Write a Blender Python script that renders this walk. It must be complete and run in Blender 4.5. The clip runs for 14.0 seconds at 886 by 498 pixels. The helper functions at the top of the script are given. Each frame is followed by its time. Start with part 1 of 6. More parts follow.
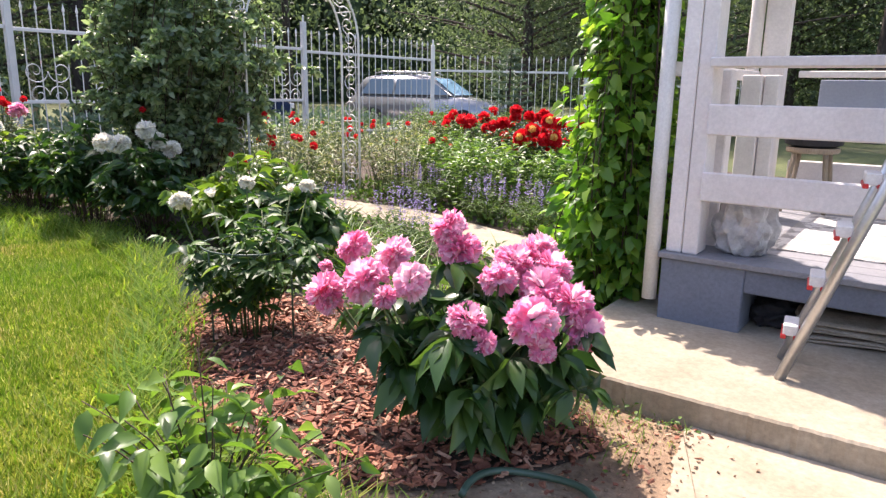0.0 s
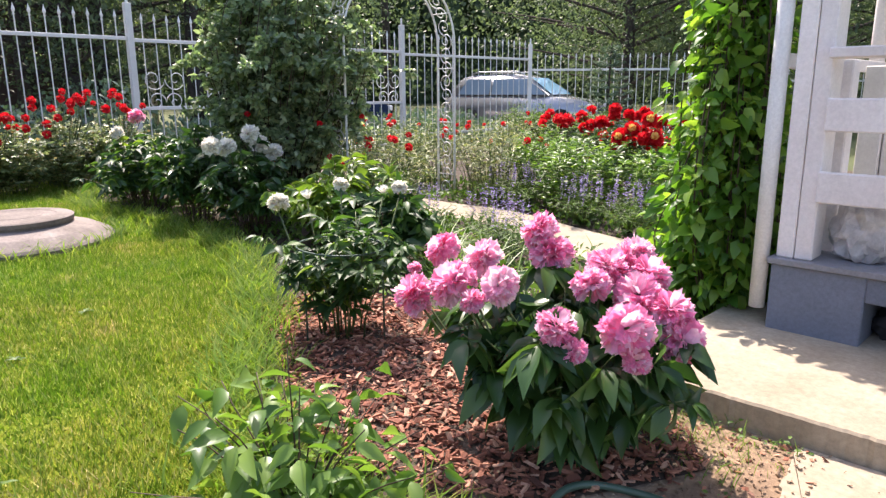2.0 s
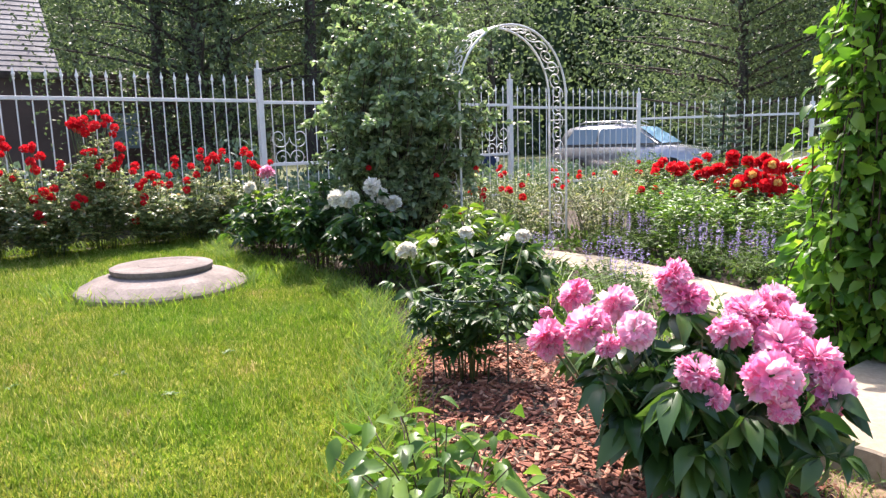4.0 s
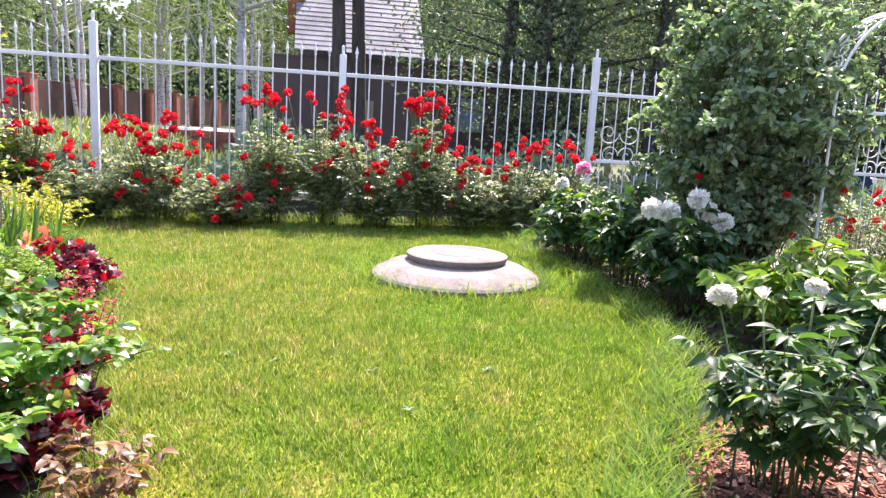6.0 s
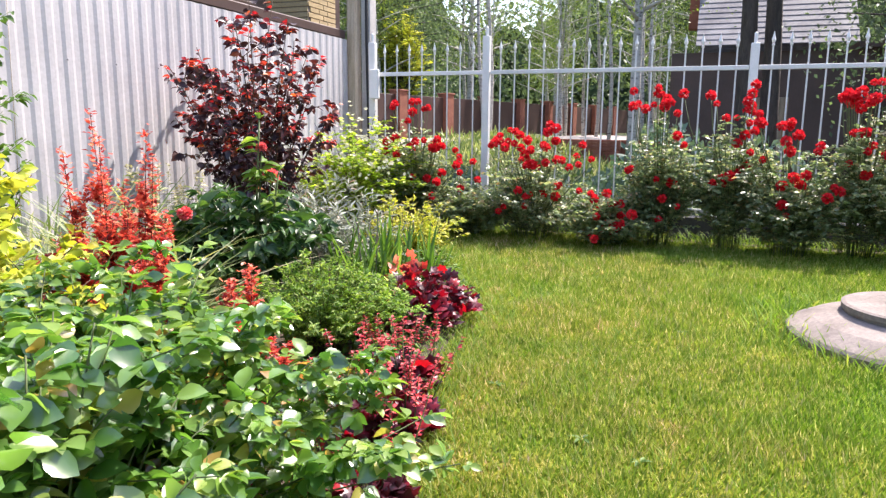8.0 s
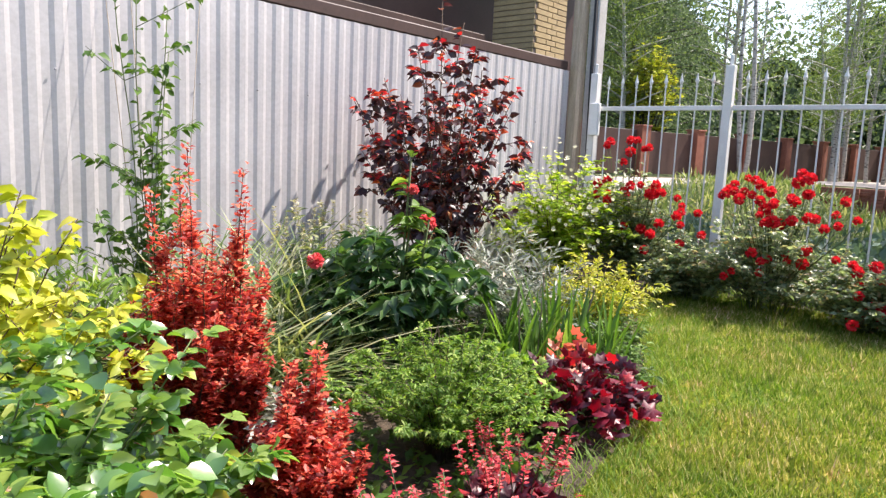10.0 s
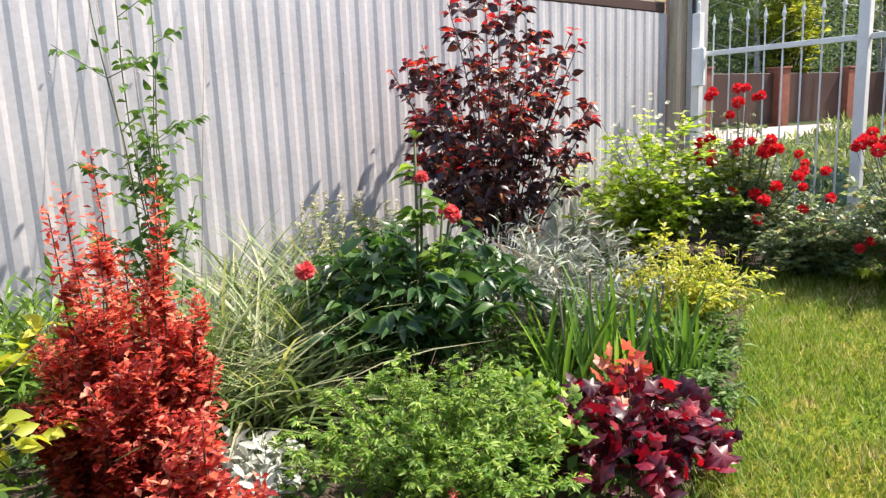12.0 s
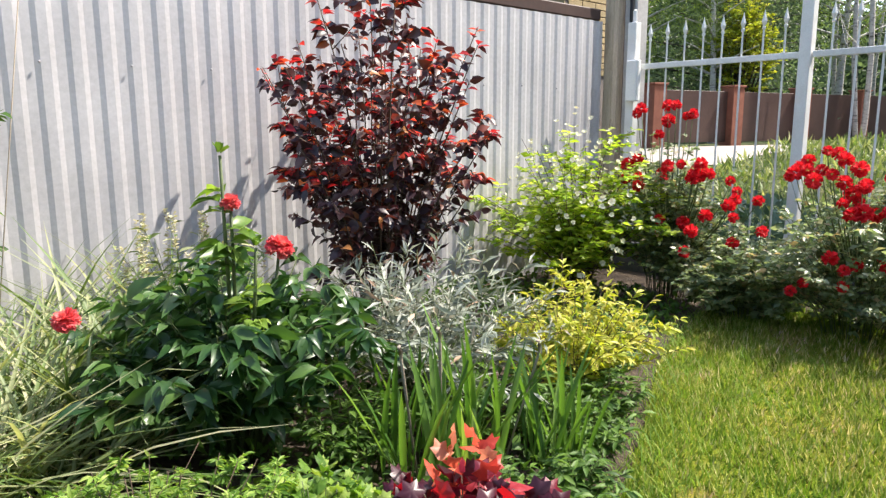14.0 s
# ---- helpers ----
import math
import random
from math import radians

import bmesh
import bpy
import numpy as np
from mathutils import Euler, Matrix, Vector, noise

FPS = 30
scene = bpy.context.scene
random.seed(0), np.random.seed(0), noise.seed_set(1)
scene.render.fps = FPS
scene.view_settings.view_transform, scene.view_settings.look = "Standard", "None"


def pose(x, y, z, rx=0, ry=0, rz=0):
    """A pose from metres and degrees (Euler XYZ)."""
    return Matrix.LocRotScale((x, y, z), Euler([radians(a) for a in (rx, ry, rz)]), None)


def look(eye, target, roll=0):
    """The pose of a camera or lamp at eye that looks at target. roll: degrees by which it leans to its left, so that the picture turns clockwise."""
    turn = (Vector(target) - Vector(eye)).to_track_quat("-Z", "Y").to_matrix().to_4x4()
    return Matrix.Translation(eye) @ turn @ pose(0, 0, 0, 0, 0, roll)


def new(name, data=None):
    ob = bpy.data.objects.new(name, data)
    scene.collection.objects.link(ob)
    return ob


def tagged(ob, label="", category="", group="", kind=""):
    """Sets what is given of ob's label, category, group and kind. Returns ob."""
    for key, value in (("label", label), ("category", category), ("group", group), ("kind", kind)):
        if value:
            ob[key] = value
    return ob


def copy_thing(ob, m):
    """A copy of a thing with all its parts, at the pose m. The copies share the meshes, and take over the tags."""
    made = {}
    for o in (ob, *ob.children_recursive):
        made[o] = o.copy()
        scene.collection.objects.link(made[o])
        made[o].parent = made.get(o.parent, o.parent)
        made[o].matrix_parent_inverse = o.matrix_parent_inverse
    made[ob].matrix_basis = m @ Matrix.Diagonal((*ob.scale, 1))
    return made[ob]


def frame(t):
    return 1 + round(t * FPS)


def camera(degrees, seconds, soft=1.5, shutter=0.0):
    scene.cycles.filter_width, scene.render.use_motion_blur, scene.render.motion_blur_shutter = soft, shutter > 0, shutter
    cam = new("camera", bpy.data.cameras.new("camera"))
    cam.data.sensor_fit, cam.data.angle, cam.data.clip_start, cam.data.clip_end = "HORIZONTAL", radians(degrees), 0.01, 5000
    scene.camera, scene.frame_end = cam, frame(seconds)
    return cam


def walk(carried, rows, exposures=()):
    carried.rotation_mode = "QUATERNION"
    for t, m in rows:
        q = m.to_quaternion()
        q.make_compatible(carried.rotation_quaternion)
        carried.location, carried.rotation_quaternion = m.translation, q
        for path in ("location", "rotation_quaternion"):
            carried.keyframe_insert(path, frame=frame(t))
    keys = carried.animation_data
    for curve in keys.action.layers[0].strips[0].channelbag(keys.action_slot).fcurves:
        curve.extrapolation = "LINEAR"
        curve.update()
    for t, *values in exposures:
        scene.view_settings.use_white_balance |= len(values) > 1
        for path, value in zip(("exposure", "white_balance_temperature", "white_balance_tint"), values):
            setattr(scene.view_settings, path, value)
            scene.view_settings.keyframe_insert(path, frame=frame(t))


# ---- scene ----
cam = camera(64.8, 14.0, 1.35)
PATH = [
    (0, (-0.267, 0.609, 1.223), (-1.405, 2.191, 0.773), 0.9),
    (0.5, (-0.284, 0.608, 1.22), (-1.449, 2.162, 0.743), 1.0),
    (1, (-0.279, 0.629, 1.223), (-1.448, 2.16, 0.688), 0.2),
    (1.5, (-0.281, 0.638, 1.206), (-1.496, 2.122, 0.64), 0.0),
    (2, (-0.281, 0.662, 1.22), (-1.63, 2.069, 0.77), -0.3),
    (2.2, (-0.289, 0.657, 1.225), (-1.684, 2.025, 0.798), 0.1),
    (4.3, (-0.284, 0.511, 1.224), (-1.863, 1.701, 0.921), -1.6),
    (4.5, (-0.308, 0.556, 1.215), (-1.903, 1.717, 0.888), -1.8),
    (5, (-0.469, 0.863, 1.192), (-2.201, 1.811, 0.873), -3.0),
    (5.5, (-0.633, 0.963, 1.228), (-2.523, 1.491, 0.84), -2.7),
    (6, (-0.898, 1.008, 1.226), (-2.833, 1.396, 0.899), 3.2),
    (6.5, (-1.186, 1.015, 1.22), (-3.156, 0.924, 0.888), -0.0),
    (6.8, (-1.361, 1.064, 1.216), (-3.281, 0.716, 0.781), 0.6),
    (7, (-1.47, 1.094, 1.216), (-3.376, 0.654, 0.8), -2.7),
    (7.5, (-1.708, 1.106, 1.245), (-3.575, 0.522, 0.827), -2.6),
    (8, (-1.914, 1.016, 1.253), (-3.76, 0.33, 0.906), 0.5),
    (8.5, (-2.101, 0.954, 1.283), (-3.879, 0.097, 0.961), 0.3),
    (9, (-2.416, 0.993, 1.248), (-4.029, -0.151, 0.947), 0.2),
    (9.2, (-2.515, 1.021, 1.299), (-4.086, -0.188, 1.035), 2.2),
    (11.3, (-3.533, 0.977, 1.345), (-4.917, -0.434, 1.041), -0.1),
    (11.5, (-3.629, 0.985, 1.353), (-4.965, -0.478, 1.076), -0.3),
    (12, (-3.817, 0.923, 1.364), (-5.039, -0.618, 1.002), -2.4),
    (12.5, (-3.985, 0.846, 1.325), (-5.221, -0.668, 0.896), -1.3),
    (13, (-4.204, 0.736, 1.374), (-5.353, -0.86, 1.009), -1.0),
    (13.5, (-4.38, 0.723, 1.329), (-5.618, -0.772, 0.845), -3.3),
    (14, (-4.672, 0.736, 1.381), (-5.971, -0.744, 1.033), -0.2),
]
EXPOSURES = [(0, 1.52, 6850, 22), (2, 1.52, 6800, 20), (4.5, 1.78, 6600, 20), (6.5, 2.12, 6450, 26), (7, 1.94, 6500, 22), (8, 1.74, 6550, 18), (9, 1.53, 6650, 16), (11.3, 1.49, 6700, 14), (14, 1.48, 6700, 10)]
walk(cam, [(t, look(eye, target, roll)) for t, eye, target, roll in PATH], EXPOSURES)

# ---- light ----
SUN_DIR = Vector((-0.86, 0.48, 1.38)).normalized()
world = bpy.data.worlds.new("sky")
scene.world = world
world.use_nodes = True
wn = world.node_tree
sky = wn.nodes.new("ShaderNodeTexSky")
sky.sky_type = "NISHITA"
sky.sun_disc = False
sky.sun_elevation = math.asin(SUN_DIR.z)
sky.sun_rotation = math.atan2(SUN_DIR.x, SUN_DIR.y)
sky.dust_density = 2.0
wn.nodes["Background"].inputs["Strength"].default_value = 0.15
wn.links.new(sky.outputs[0], wn.nodes["Background"].inputs["Color"])
sun = new("sun", bpy.data.lights.new("sun", "SUN"))
sun.data.energy, sun.data.angle, sun.data.color = 3.5, radians(0.6), (1.0, 0.95, 0.86)
sun.matrix_world = look(SUN_DIR * 30, (0, 0, 0))


# ---- materials ----
def material(name):
    m = bpy.data.materials.new(name)
    m.use_nodes = True
    return m, m.node_tree, m.node_tree.nodes["Principled BSDF"]


def add(nt, kind, **sets):
    n = nt.nodes.new(kind)
    for k, v in sets.items():
        n.inputs[k].default_value = v
    return n


def ramp(nt, source, stops):
    r = nt.nodes.new("ShaderNodeValToRGB")
    while len(r.color_ramp.elements) < len(stops):
        r.color_ramp.elements.new(0.5)
    for e, (p, c) in zip(r.color_ramp.elements, stops):
        e.position, e.color = p, (*c, 1)
    nt.links.new(source, r.inputs[0])
    return r.outputs[0]


def noise_fac(nt, scale, detail=4.0, rough=0.6, space="Object"):
    tc = nt.nodes.new("ShaderNodeTexCoord")
    n = add(nt, "ShaderNodeTexNoise", Scale=scale, Detail=detail, Roughness=rough)
    nt.links.new(tc.outputs[space], n.inputs["Vector"])
    return n.outputs["Fac"]


def blend(nt, kind, fac, a, b):
    m = nt.nodes.new("ShaderNodeMix")
    m.data_type, m.blend_type = "RGBA", kind
    if isinstance(fac, float):
        m.inputs[0].default_value = fac
    else:
        nt.links.new(fac, m.inputs[0])
    for i, v in ((6, a), (7, b)):
        if isinstance(v, tuple):
            m.inputs[i].default_value = (*v, 1)
        else:
            nt.links.new(v, m.inputs[i])
    return m.outputs[2]


def bump(nt, b, height, strength, dist):
    n = add(nt, "ShaderNodeBump", Strength=strength, Distance=dist)
    nt.links.new(height, n.inputs["Height"])
    nt.links.new(n.outputs[0], b.inputs["Normal"])


def leaf_mat(name, stops, rough=0.45, trans=0.35, glow=(1.25, 1.3, 0.6), spec=0.5):
    """Leaves: colour varies from leaf to leaf, light passes through them."""
    m, nt, b = material(name)
    g = nt.nodes.new("ShaderNodeNewGeometry")
    col = ramp(nt, g.outputs["Random Per Island"], stops)
    n = noise_fac(nt, 3.0, 2)
    col = blend(nt, "MULTIPLY", 1.0, col, ramp(nt, n, [(0.25, (0.75, 0.75, 0.75)), (0.75, (1.15, 1.15, 1.1))]))
    nt.links.new(col, b.inputs["Base Color"])
    b.inputs["Roughness"].default_value = rough
    b.inputs["Specular IOR Level"].default_value = spec
    t = nt.nodes.new("ShaderNodeBsdfTranslucent")
    nt.links.new(blend(nt, "MULTIPLY", 1.0, col, glow), t.inputs["Color"])
    mix = nt.nodes.new("ShaderNodeMixShader")
    mix.inputs[0].default_value = trans
    nt.links.new(b.outputs[0], mix.inputs[1])
    nt.links.new(t.outputs[0], mix.inputs[2])
    nt.links.new(mix.outputs[0], nt.nodes["Material Output"].inputs["Surface"])
    return m


def petal_mat(name, stops, trans=0.3, rough=0.55):
    return leaf_mat(name, stops, rough, trans, (1.1, 1.05, 1.05), 0.25)


def surface(name, stops, scale, rough=0.8, fine=60.0, bump_strength=0.3, bump_dist=0.004, metal=0.0, grain=0.35, stretch=None):
    """Solid surface: stains at a large scale, grain at a fine one."""
    m, nt, b = material(name)
    tc = nt.nodes.new("ShaderNodeTexCoord")
    vec = tc.outputs["Object"]
    if stretch:
        mp = nt.nodes.new("ShaderNodeMapping")
        mp.inputs["Scale"].default_value = stretch
        nt.links.new(vec, mp.inputs["Vector"])
        vec = mp.outputs[0]
    a = add(nt, "ShaderNodeTexNoise", Scale=scale, Detail=6.0, Roughness=0.65)
    f = add(nt, "ShaderNodeTexNoise", Scale=fine, Detail=5.0, Roughness=0.7)
    nt.links.new(vec, a.inputs["Vector"])
    nt.links.new(vec, f.inputs["Vector"])
    col = ramp(nt, a.outputs["Fac"], stops)
    k = 1 - grain
    col = blend(nt, "MULTIPLY", 1.0, col, ramp(nt, f.outputs["Fac"], [(0.3, (k, k, k)), (0.7, (1.1, 1.1, 1.1))]))
    o = nt.nodes.new("ShaderNodeObjectInfo")
    col = blend(nt, "MULTIPLY", 1.0, col, ramp(nt, o.outputs["Random"], [(0, (0.9, 0.9, 0.9)), (1, (1.06, 1.06, 1.06))]))
    nt.links.new(col, b.inputs["Base Color"])
    b.inputs["Roughness"].default_value = rough
    b.inputs["Metallic"].default_value = metal
    bump(nt, b, f.outputs["Fac"], bump_strength, bump_dist)
    return m


PAINT = surface("white_paint", [(0.3, (0.62, 0.60, 0.58)), (0.7, (0.80, 0.79, 0.77))], 2.0, 0.5, 90, 0.15, 0.002, grain=0.12)
# White paint with the warmth of bounced light mixed into its colour.
TIMBER = surface("painted_timber", [(0.3, (0.66, 0.60, 0.575)), (0.6, (0.80, 0.745, 0.72)), (0.8, (0.84, 0.79, 0.765))], 2.2, 0.55, 60, 0.2, 0.002, grain=0.08)
PLINTH = surface("grey_blue_paint", [(0.3, (0.13, 0.15, 0.19)), (0.7, (0.17, 0.19, 0.24))], 1.5, 0.7, 70, 0.25, 0.003, grain=0.2)
DECK = surface("deck_paint", [(0.3, (0.20, 0.20, 0.22)), (0.7, (0.27, 0.27, 0.29))], 2, 0.6, 60, 0.2, 0.002, grain=0.2)
CONCRETE = surface("concrete", [(0.3, (0.30, 0.24, 0.165)), (0.55, (0.41, 0.345, 0.255)), (0.75, (0.49, 0.425, 0.33))], 1.6, 0.9, 45, 0.4, 0.004, grain=0.25)
CAPSTONE = surface("well_concrete", [(0.3, (0.14, 0.112, 0.096)), (0.5, (0.225, 0.185, 0.162)), (0.7, (0.31, 0.26, 0.23))], 3.2, 0.9, 40, 0.4, 0.004, grain=0.3)
KERB = surface("dark_kerb", [(0.3, (0.06, 0.06, 0.07)), (0.7, (0.12, 0.12, 0.13))], 2.0, 0.85, 40, 0.4, 0.004)
SOIL = surface("soil", [(0.3, (0.05, 0.035, 0.025)), (0.7, (0.13, 0.09, 0.06))], 3, 0.95, 30, 0.9, 0.02, grain=0.5)
DIRT = surface("dry_dirt", [(0.3, (0.19, 0.12, 0.075)), (0.5, (0.32, 0.215, 0.135)), (0.72, (0.48, 0.365, 0.25))], 3.5, 0.95, 35, 0.8, 0.012, grain=0.4)


def chip_material():
    m, nt, b = material("bark_chip")
    g = nt.nodes.new("ShaderNodeNewGeometry")
    o = nt.nodes.new("ShaderNodeObjectInfo")
    add_ = nt.nodes.new("ShaderNodeMath")
    nt.links.new(g.outputs["Random Per Island"], add_.inputs[0])
    nt.links.new(o.outputs["Random"], add_.inputs[1])
    fr = nt.nodes.new("ShaderNodeMath")
    fr.operation = "FRACT"
    nt.links.new(add_.outputs[0], fr.inputs[0])
    c = ramp(nt, fr.outputs[0], [(0, (0.12, 0.042, 0.026)), (0.45, (0.29, 0.105, 0.062)), (0.8, (0.44, 0.185, 0.11)), (1, (0.62, 0.37, 0.25))])
    f = noise_fac(nt, 70.0, 5, 0.7)
    nt.links.new(blend(nt, "MULTIPLY", 1.0, c, ramp(nt, f, [(0.3, (0.6, 0.6, 0.6)), (0.7, (1.15, 1.15, 1.15))])), b.inputs["Base Color"])
    b.inputs["Roughness"].default_value = 0.9
    bump(nt, b, f, 0.6, 0.004)
    return m


CHIP = chip_material()
GROUND = surface("wild_ground", [(0.3, (0.05, 0.075, 0.02)), (0.55, (0.11, 0.13, 0.04)), (0.75, (0.2, 0.17, 0.09))], 0.35, 0.95, 9, 0.6, 0.03, grain=0.5)
GRAVEL = surface("road_gravel", [(0.3, (0.36, 0.31, 0.28)), (0.7, (0.50, 0.45, 0.41))], 0.8, 0.95, 25, 0.5, 0.01)
METAL_SHEET = surface("galvanised_sheet", [(0.3, (0.40, 0.386, 0.40)), (0.7, (0.51, 0.496, 0.512))], 1.2, 0.5, 30, 0.08, 0.001, metal=0.15, grain=0.1)
BROWN_METAL = surface("brown_sheet", [(0.3, (0.055, 0.03, 0.026)), (0.7, (0.092, 0.052, 0.044))], 1.0, 0.5, 30, 0.1, 0.001, grain=0.2)
# Bluish dark blotches here are shade put into the roof colour.
ROOF_METAL = surface("grey_roof_sheet", [(0.3, (0.07, 0.07, 0.10)), (0.46, (0.13, 0.13, 0.16)), (0.6, (0.21, 0.21, 0.24))], 0.9, 0.7, 30, 0.1, 0.001, metal=0.0, grain=0.15)
BRICK = surface("yellow_brick", [(0.3, (0.42, 0.31, 0.16)), (0.7, (0.55, 0.42, 0.24))], 4, 0.85, 50, 0.3, 0.003)
REDBRICK = surface("red_brick", [(0.3, (0.22, 0.07, 0.045)), (0.7, (0.34, 0.13, 0.08))], 4, 0.85, 50, 0.3, 0.003)
WOOD = surface("weathered_wood", [(0.3, (0.26, 0.20, 0.14)), (0.7, (0.42, 0.34, 0.25))], 3, 0.8, 40, 0.3, 0.003, stretch=(6, 6, 0.6))
POLEWOOD = surface("pole_wood", [(0.3, (0.44, 0.33, 0.23)), (0.7, (0.66, 0.53, 0.40))], 3, 0.85, 40, 0.4, 0.004, stretch=(6, 6, 0.5))
PALECONCRETE = surface("pale_concrete", [(0.3, (0.40, 0.38, 0.37)), (0.7, (0.56, 0.54, 0.53))], 2, 0.9, 45, 0.3, 0.003, grain=0.2)
BARK = surface("tree_bark", [(0.3, (0.03, 0.024, 0.02)), (0.7, (0.10, 0.08, 0.065))], 4, 0.95, 14, 0.9, 0.03, stretch=(2, 2, 0.5))
BIRCH = surface("birch_bark", [(0.35, (0.05, 0.045, 0.04)), (0.45, (0.45, 0.43, 0.40)), (0.8, (0.6, 0.58, 0.55))], 5, 0.8, 14, 0.5, 0.01, stretch=(1, 1, 3))
STEM = surface("green_stem", [(0.3, (0.06, 0.09, 0.025)), (0.7, (0.12, 0.16, 0.05))], 8, 0.6, 60)
TWIG = surface("brown_twig", [(0.3, (0.05, 0.03, 0.02)), (0.7, (0.11, 0.07, 0.045))], 8, 0.8, 60)
ALU = surface("aluminium", [(0.3, (0.5, 0.5, 0.5)), (0.7, (0.62, 0.62, 0.62))], 3, 0.35, 60, 0.1, 0.001, metal=0.8, grain=0.1)
REDPLASTIC = surface("red_plastic", [(0.3, (0.5, 0.02, 0.02)), (0.7, (0.6, 0.03, 0.03))], 3, 0.4, 60, 0.1, 0.001, grain=0.1)
HOSE = surface("green_hose", [(0.3, (0.035, 0.07, 0.05)), (0.7, (0.07, 0.12, 0.085))], 6, 0.4, 60, 0.1, 0.001, grain=0.1)
CLOTH = surface("sack_cloth", [(0.3, (0.24, 0.20, 0.15)), (0.7, (0.4, 0.34, 0.27))], 5, 0.95, 90, 0.6, 0.004)
BLUECLOTH = surface("blue_cloth", [(0.3, (0.02, 0.09, 0.25)), (0.7, (0.03, 0.15, 0.36))], 5, 0.9, 90, 0.6, 0.004)
BAG = surface("translucent_bag", [(0.3, (0.33, 0.32, 0.32)), (0.7, (0.6, 0.58, 0.57))], 9, 0.3, 40, 0.6, 0.01, grain=0.2)
DARK = surface("dark_cushion", [(0.3, (0.015, 0.015, 0.02)), (0.7, (0.03, 0.03, 0.035))], 5, 0.8, 80)
BLACKRUBBER = surface("black_rubber", [(0.3, (0.015, 0.015, 0.015)), (0.7, (0.03, 0.03, 0.03))], 5, 0.7, 80)
PANELBLUE = surface("grey_blue_panel", [(0.3, (0.20, 0.24, 0.32)), (0.7, (0.26, 0.30, 0.38))], 1.0, 0.5, 60, 0.1, 0.001, grain=0.1)
CARSILVER = surface("silver_paint", [(0.3, (0.36, 0.37, 0.39)), (0.7, (0.42, 0.43, 0.45))], 1.0, 0.25, 60, 0.0, 0.001, metal=0.6, grain=0.05)
CARBLUE = surface("dark_blue_paint", [(0.3, (0.02, 0.035, 0.08)), (0.7, (0.03, 0.05, 0.11))], 1.0, 0.25, 60, 0.0, 0.001, metal=0.4, grain=0.05)
MAT_WHITE = surface("white_patterned_mat", [(0.46, (0.30, 0.29, 0.28)), (0.5, (0.66, 0.64, 0.62))], 9, 0.8, 60, 0.2, 0.002, grain=0.15)
# Bluish base colour stands in for sky reflected in the glass.
m_, nt_, b_ = material("car_glass")
b_.inputs["Base Color"].default_value = (0.20, 0.27, 0.33, 1)
b_.inputs["Roughness"].default_value = 0.05
CARGLASS = m_
# Windscreen: pale blue sky reflection put into the base colour.
m_, nt_, b_ = material("blue_glass")
b_.inputs["Base Color"].default_value = (0.20, 0.40, 0.58, 1)
b_.inputs["Roughness"].default_value = 0.05
SKYGLASS = m_


def turf_tint(nt):
    """Patches of the lawn: fresh green, yellowish, and worn spots."""
    big, mid = noise_fac(nt, 0.75, 4, 0.6), noise_fac(nt, 3.4, 5, 0.7)
    a = ramp(nt, big, [(0.32, (0.78, 0.98, 0.7)), (0.5, (1.0, 1.0, 1.0)), (0.66, (1.09, 1.0, 1.05))])
    b = ramp(nt, mid, [(0.30, (0.66, 0.78, 0.6)), (0.5, (1.0, 1.0, 1.0)), (0.56, (1.04, 1.0, 1.0)), (0.64, (1.32, 1.08, 1.7)), (0.74, (1.55, 1.12, 2.6))])
    small = ramp(nt, noise_fac(nt, 14.0, 4, 0.7), [(0.3, (0.75, 0.8, 0.65)), (0.5, (1.0, 1.0, 1.0)), (0.72, (1.22, 1.15, 1.2))])
    # Greener, less yellow tint towards higher y.
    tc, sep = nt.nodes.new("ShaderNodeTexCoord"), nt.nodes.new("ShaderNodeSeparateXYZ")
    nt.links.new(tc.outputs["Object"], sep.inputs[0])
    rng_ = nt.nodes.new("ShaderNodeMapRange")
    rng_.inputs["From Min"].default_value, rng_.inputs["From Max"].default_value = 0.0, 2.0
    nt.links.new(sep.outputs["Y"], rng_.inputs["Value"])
    tint_y = ramp(nt, rng_.outputs[0], [(0.0, (1.03, 1.0, 1.0)), (1.0, (0.86, 1.0, 0.7))])
    return blend(nt, "MULTIPLY", 1.0, blend(nt, "MULTIPLY", 1.0, blend(nt, "MULTIPLY", 1.0, a, b), small), tint_y)


def lawn_material():
    m, nt, b = material("lawn_turf")
    fine = noise_fac(nt, 60.0, 5, 0.7)
    c = ramp(nt, fine, [(0.3, (0.12, 0.13, 0.015)), (0.5, (0.21, 0.22, 0.025)), (0.7, (0.32, 0.31, 0.06))])
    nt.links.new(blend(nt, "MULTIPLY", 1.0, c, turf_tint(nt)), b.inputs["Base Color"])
    b.inputs["Roughness"].default_value = 0.95
    b.inputs["Specular IOR Level"].default_value = 0.1
    bump(nt, b, noise_fac(nt, 120.0, 4), 0.8, 0.02)
    return m


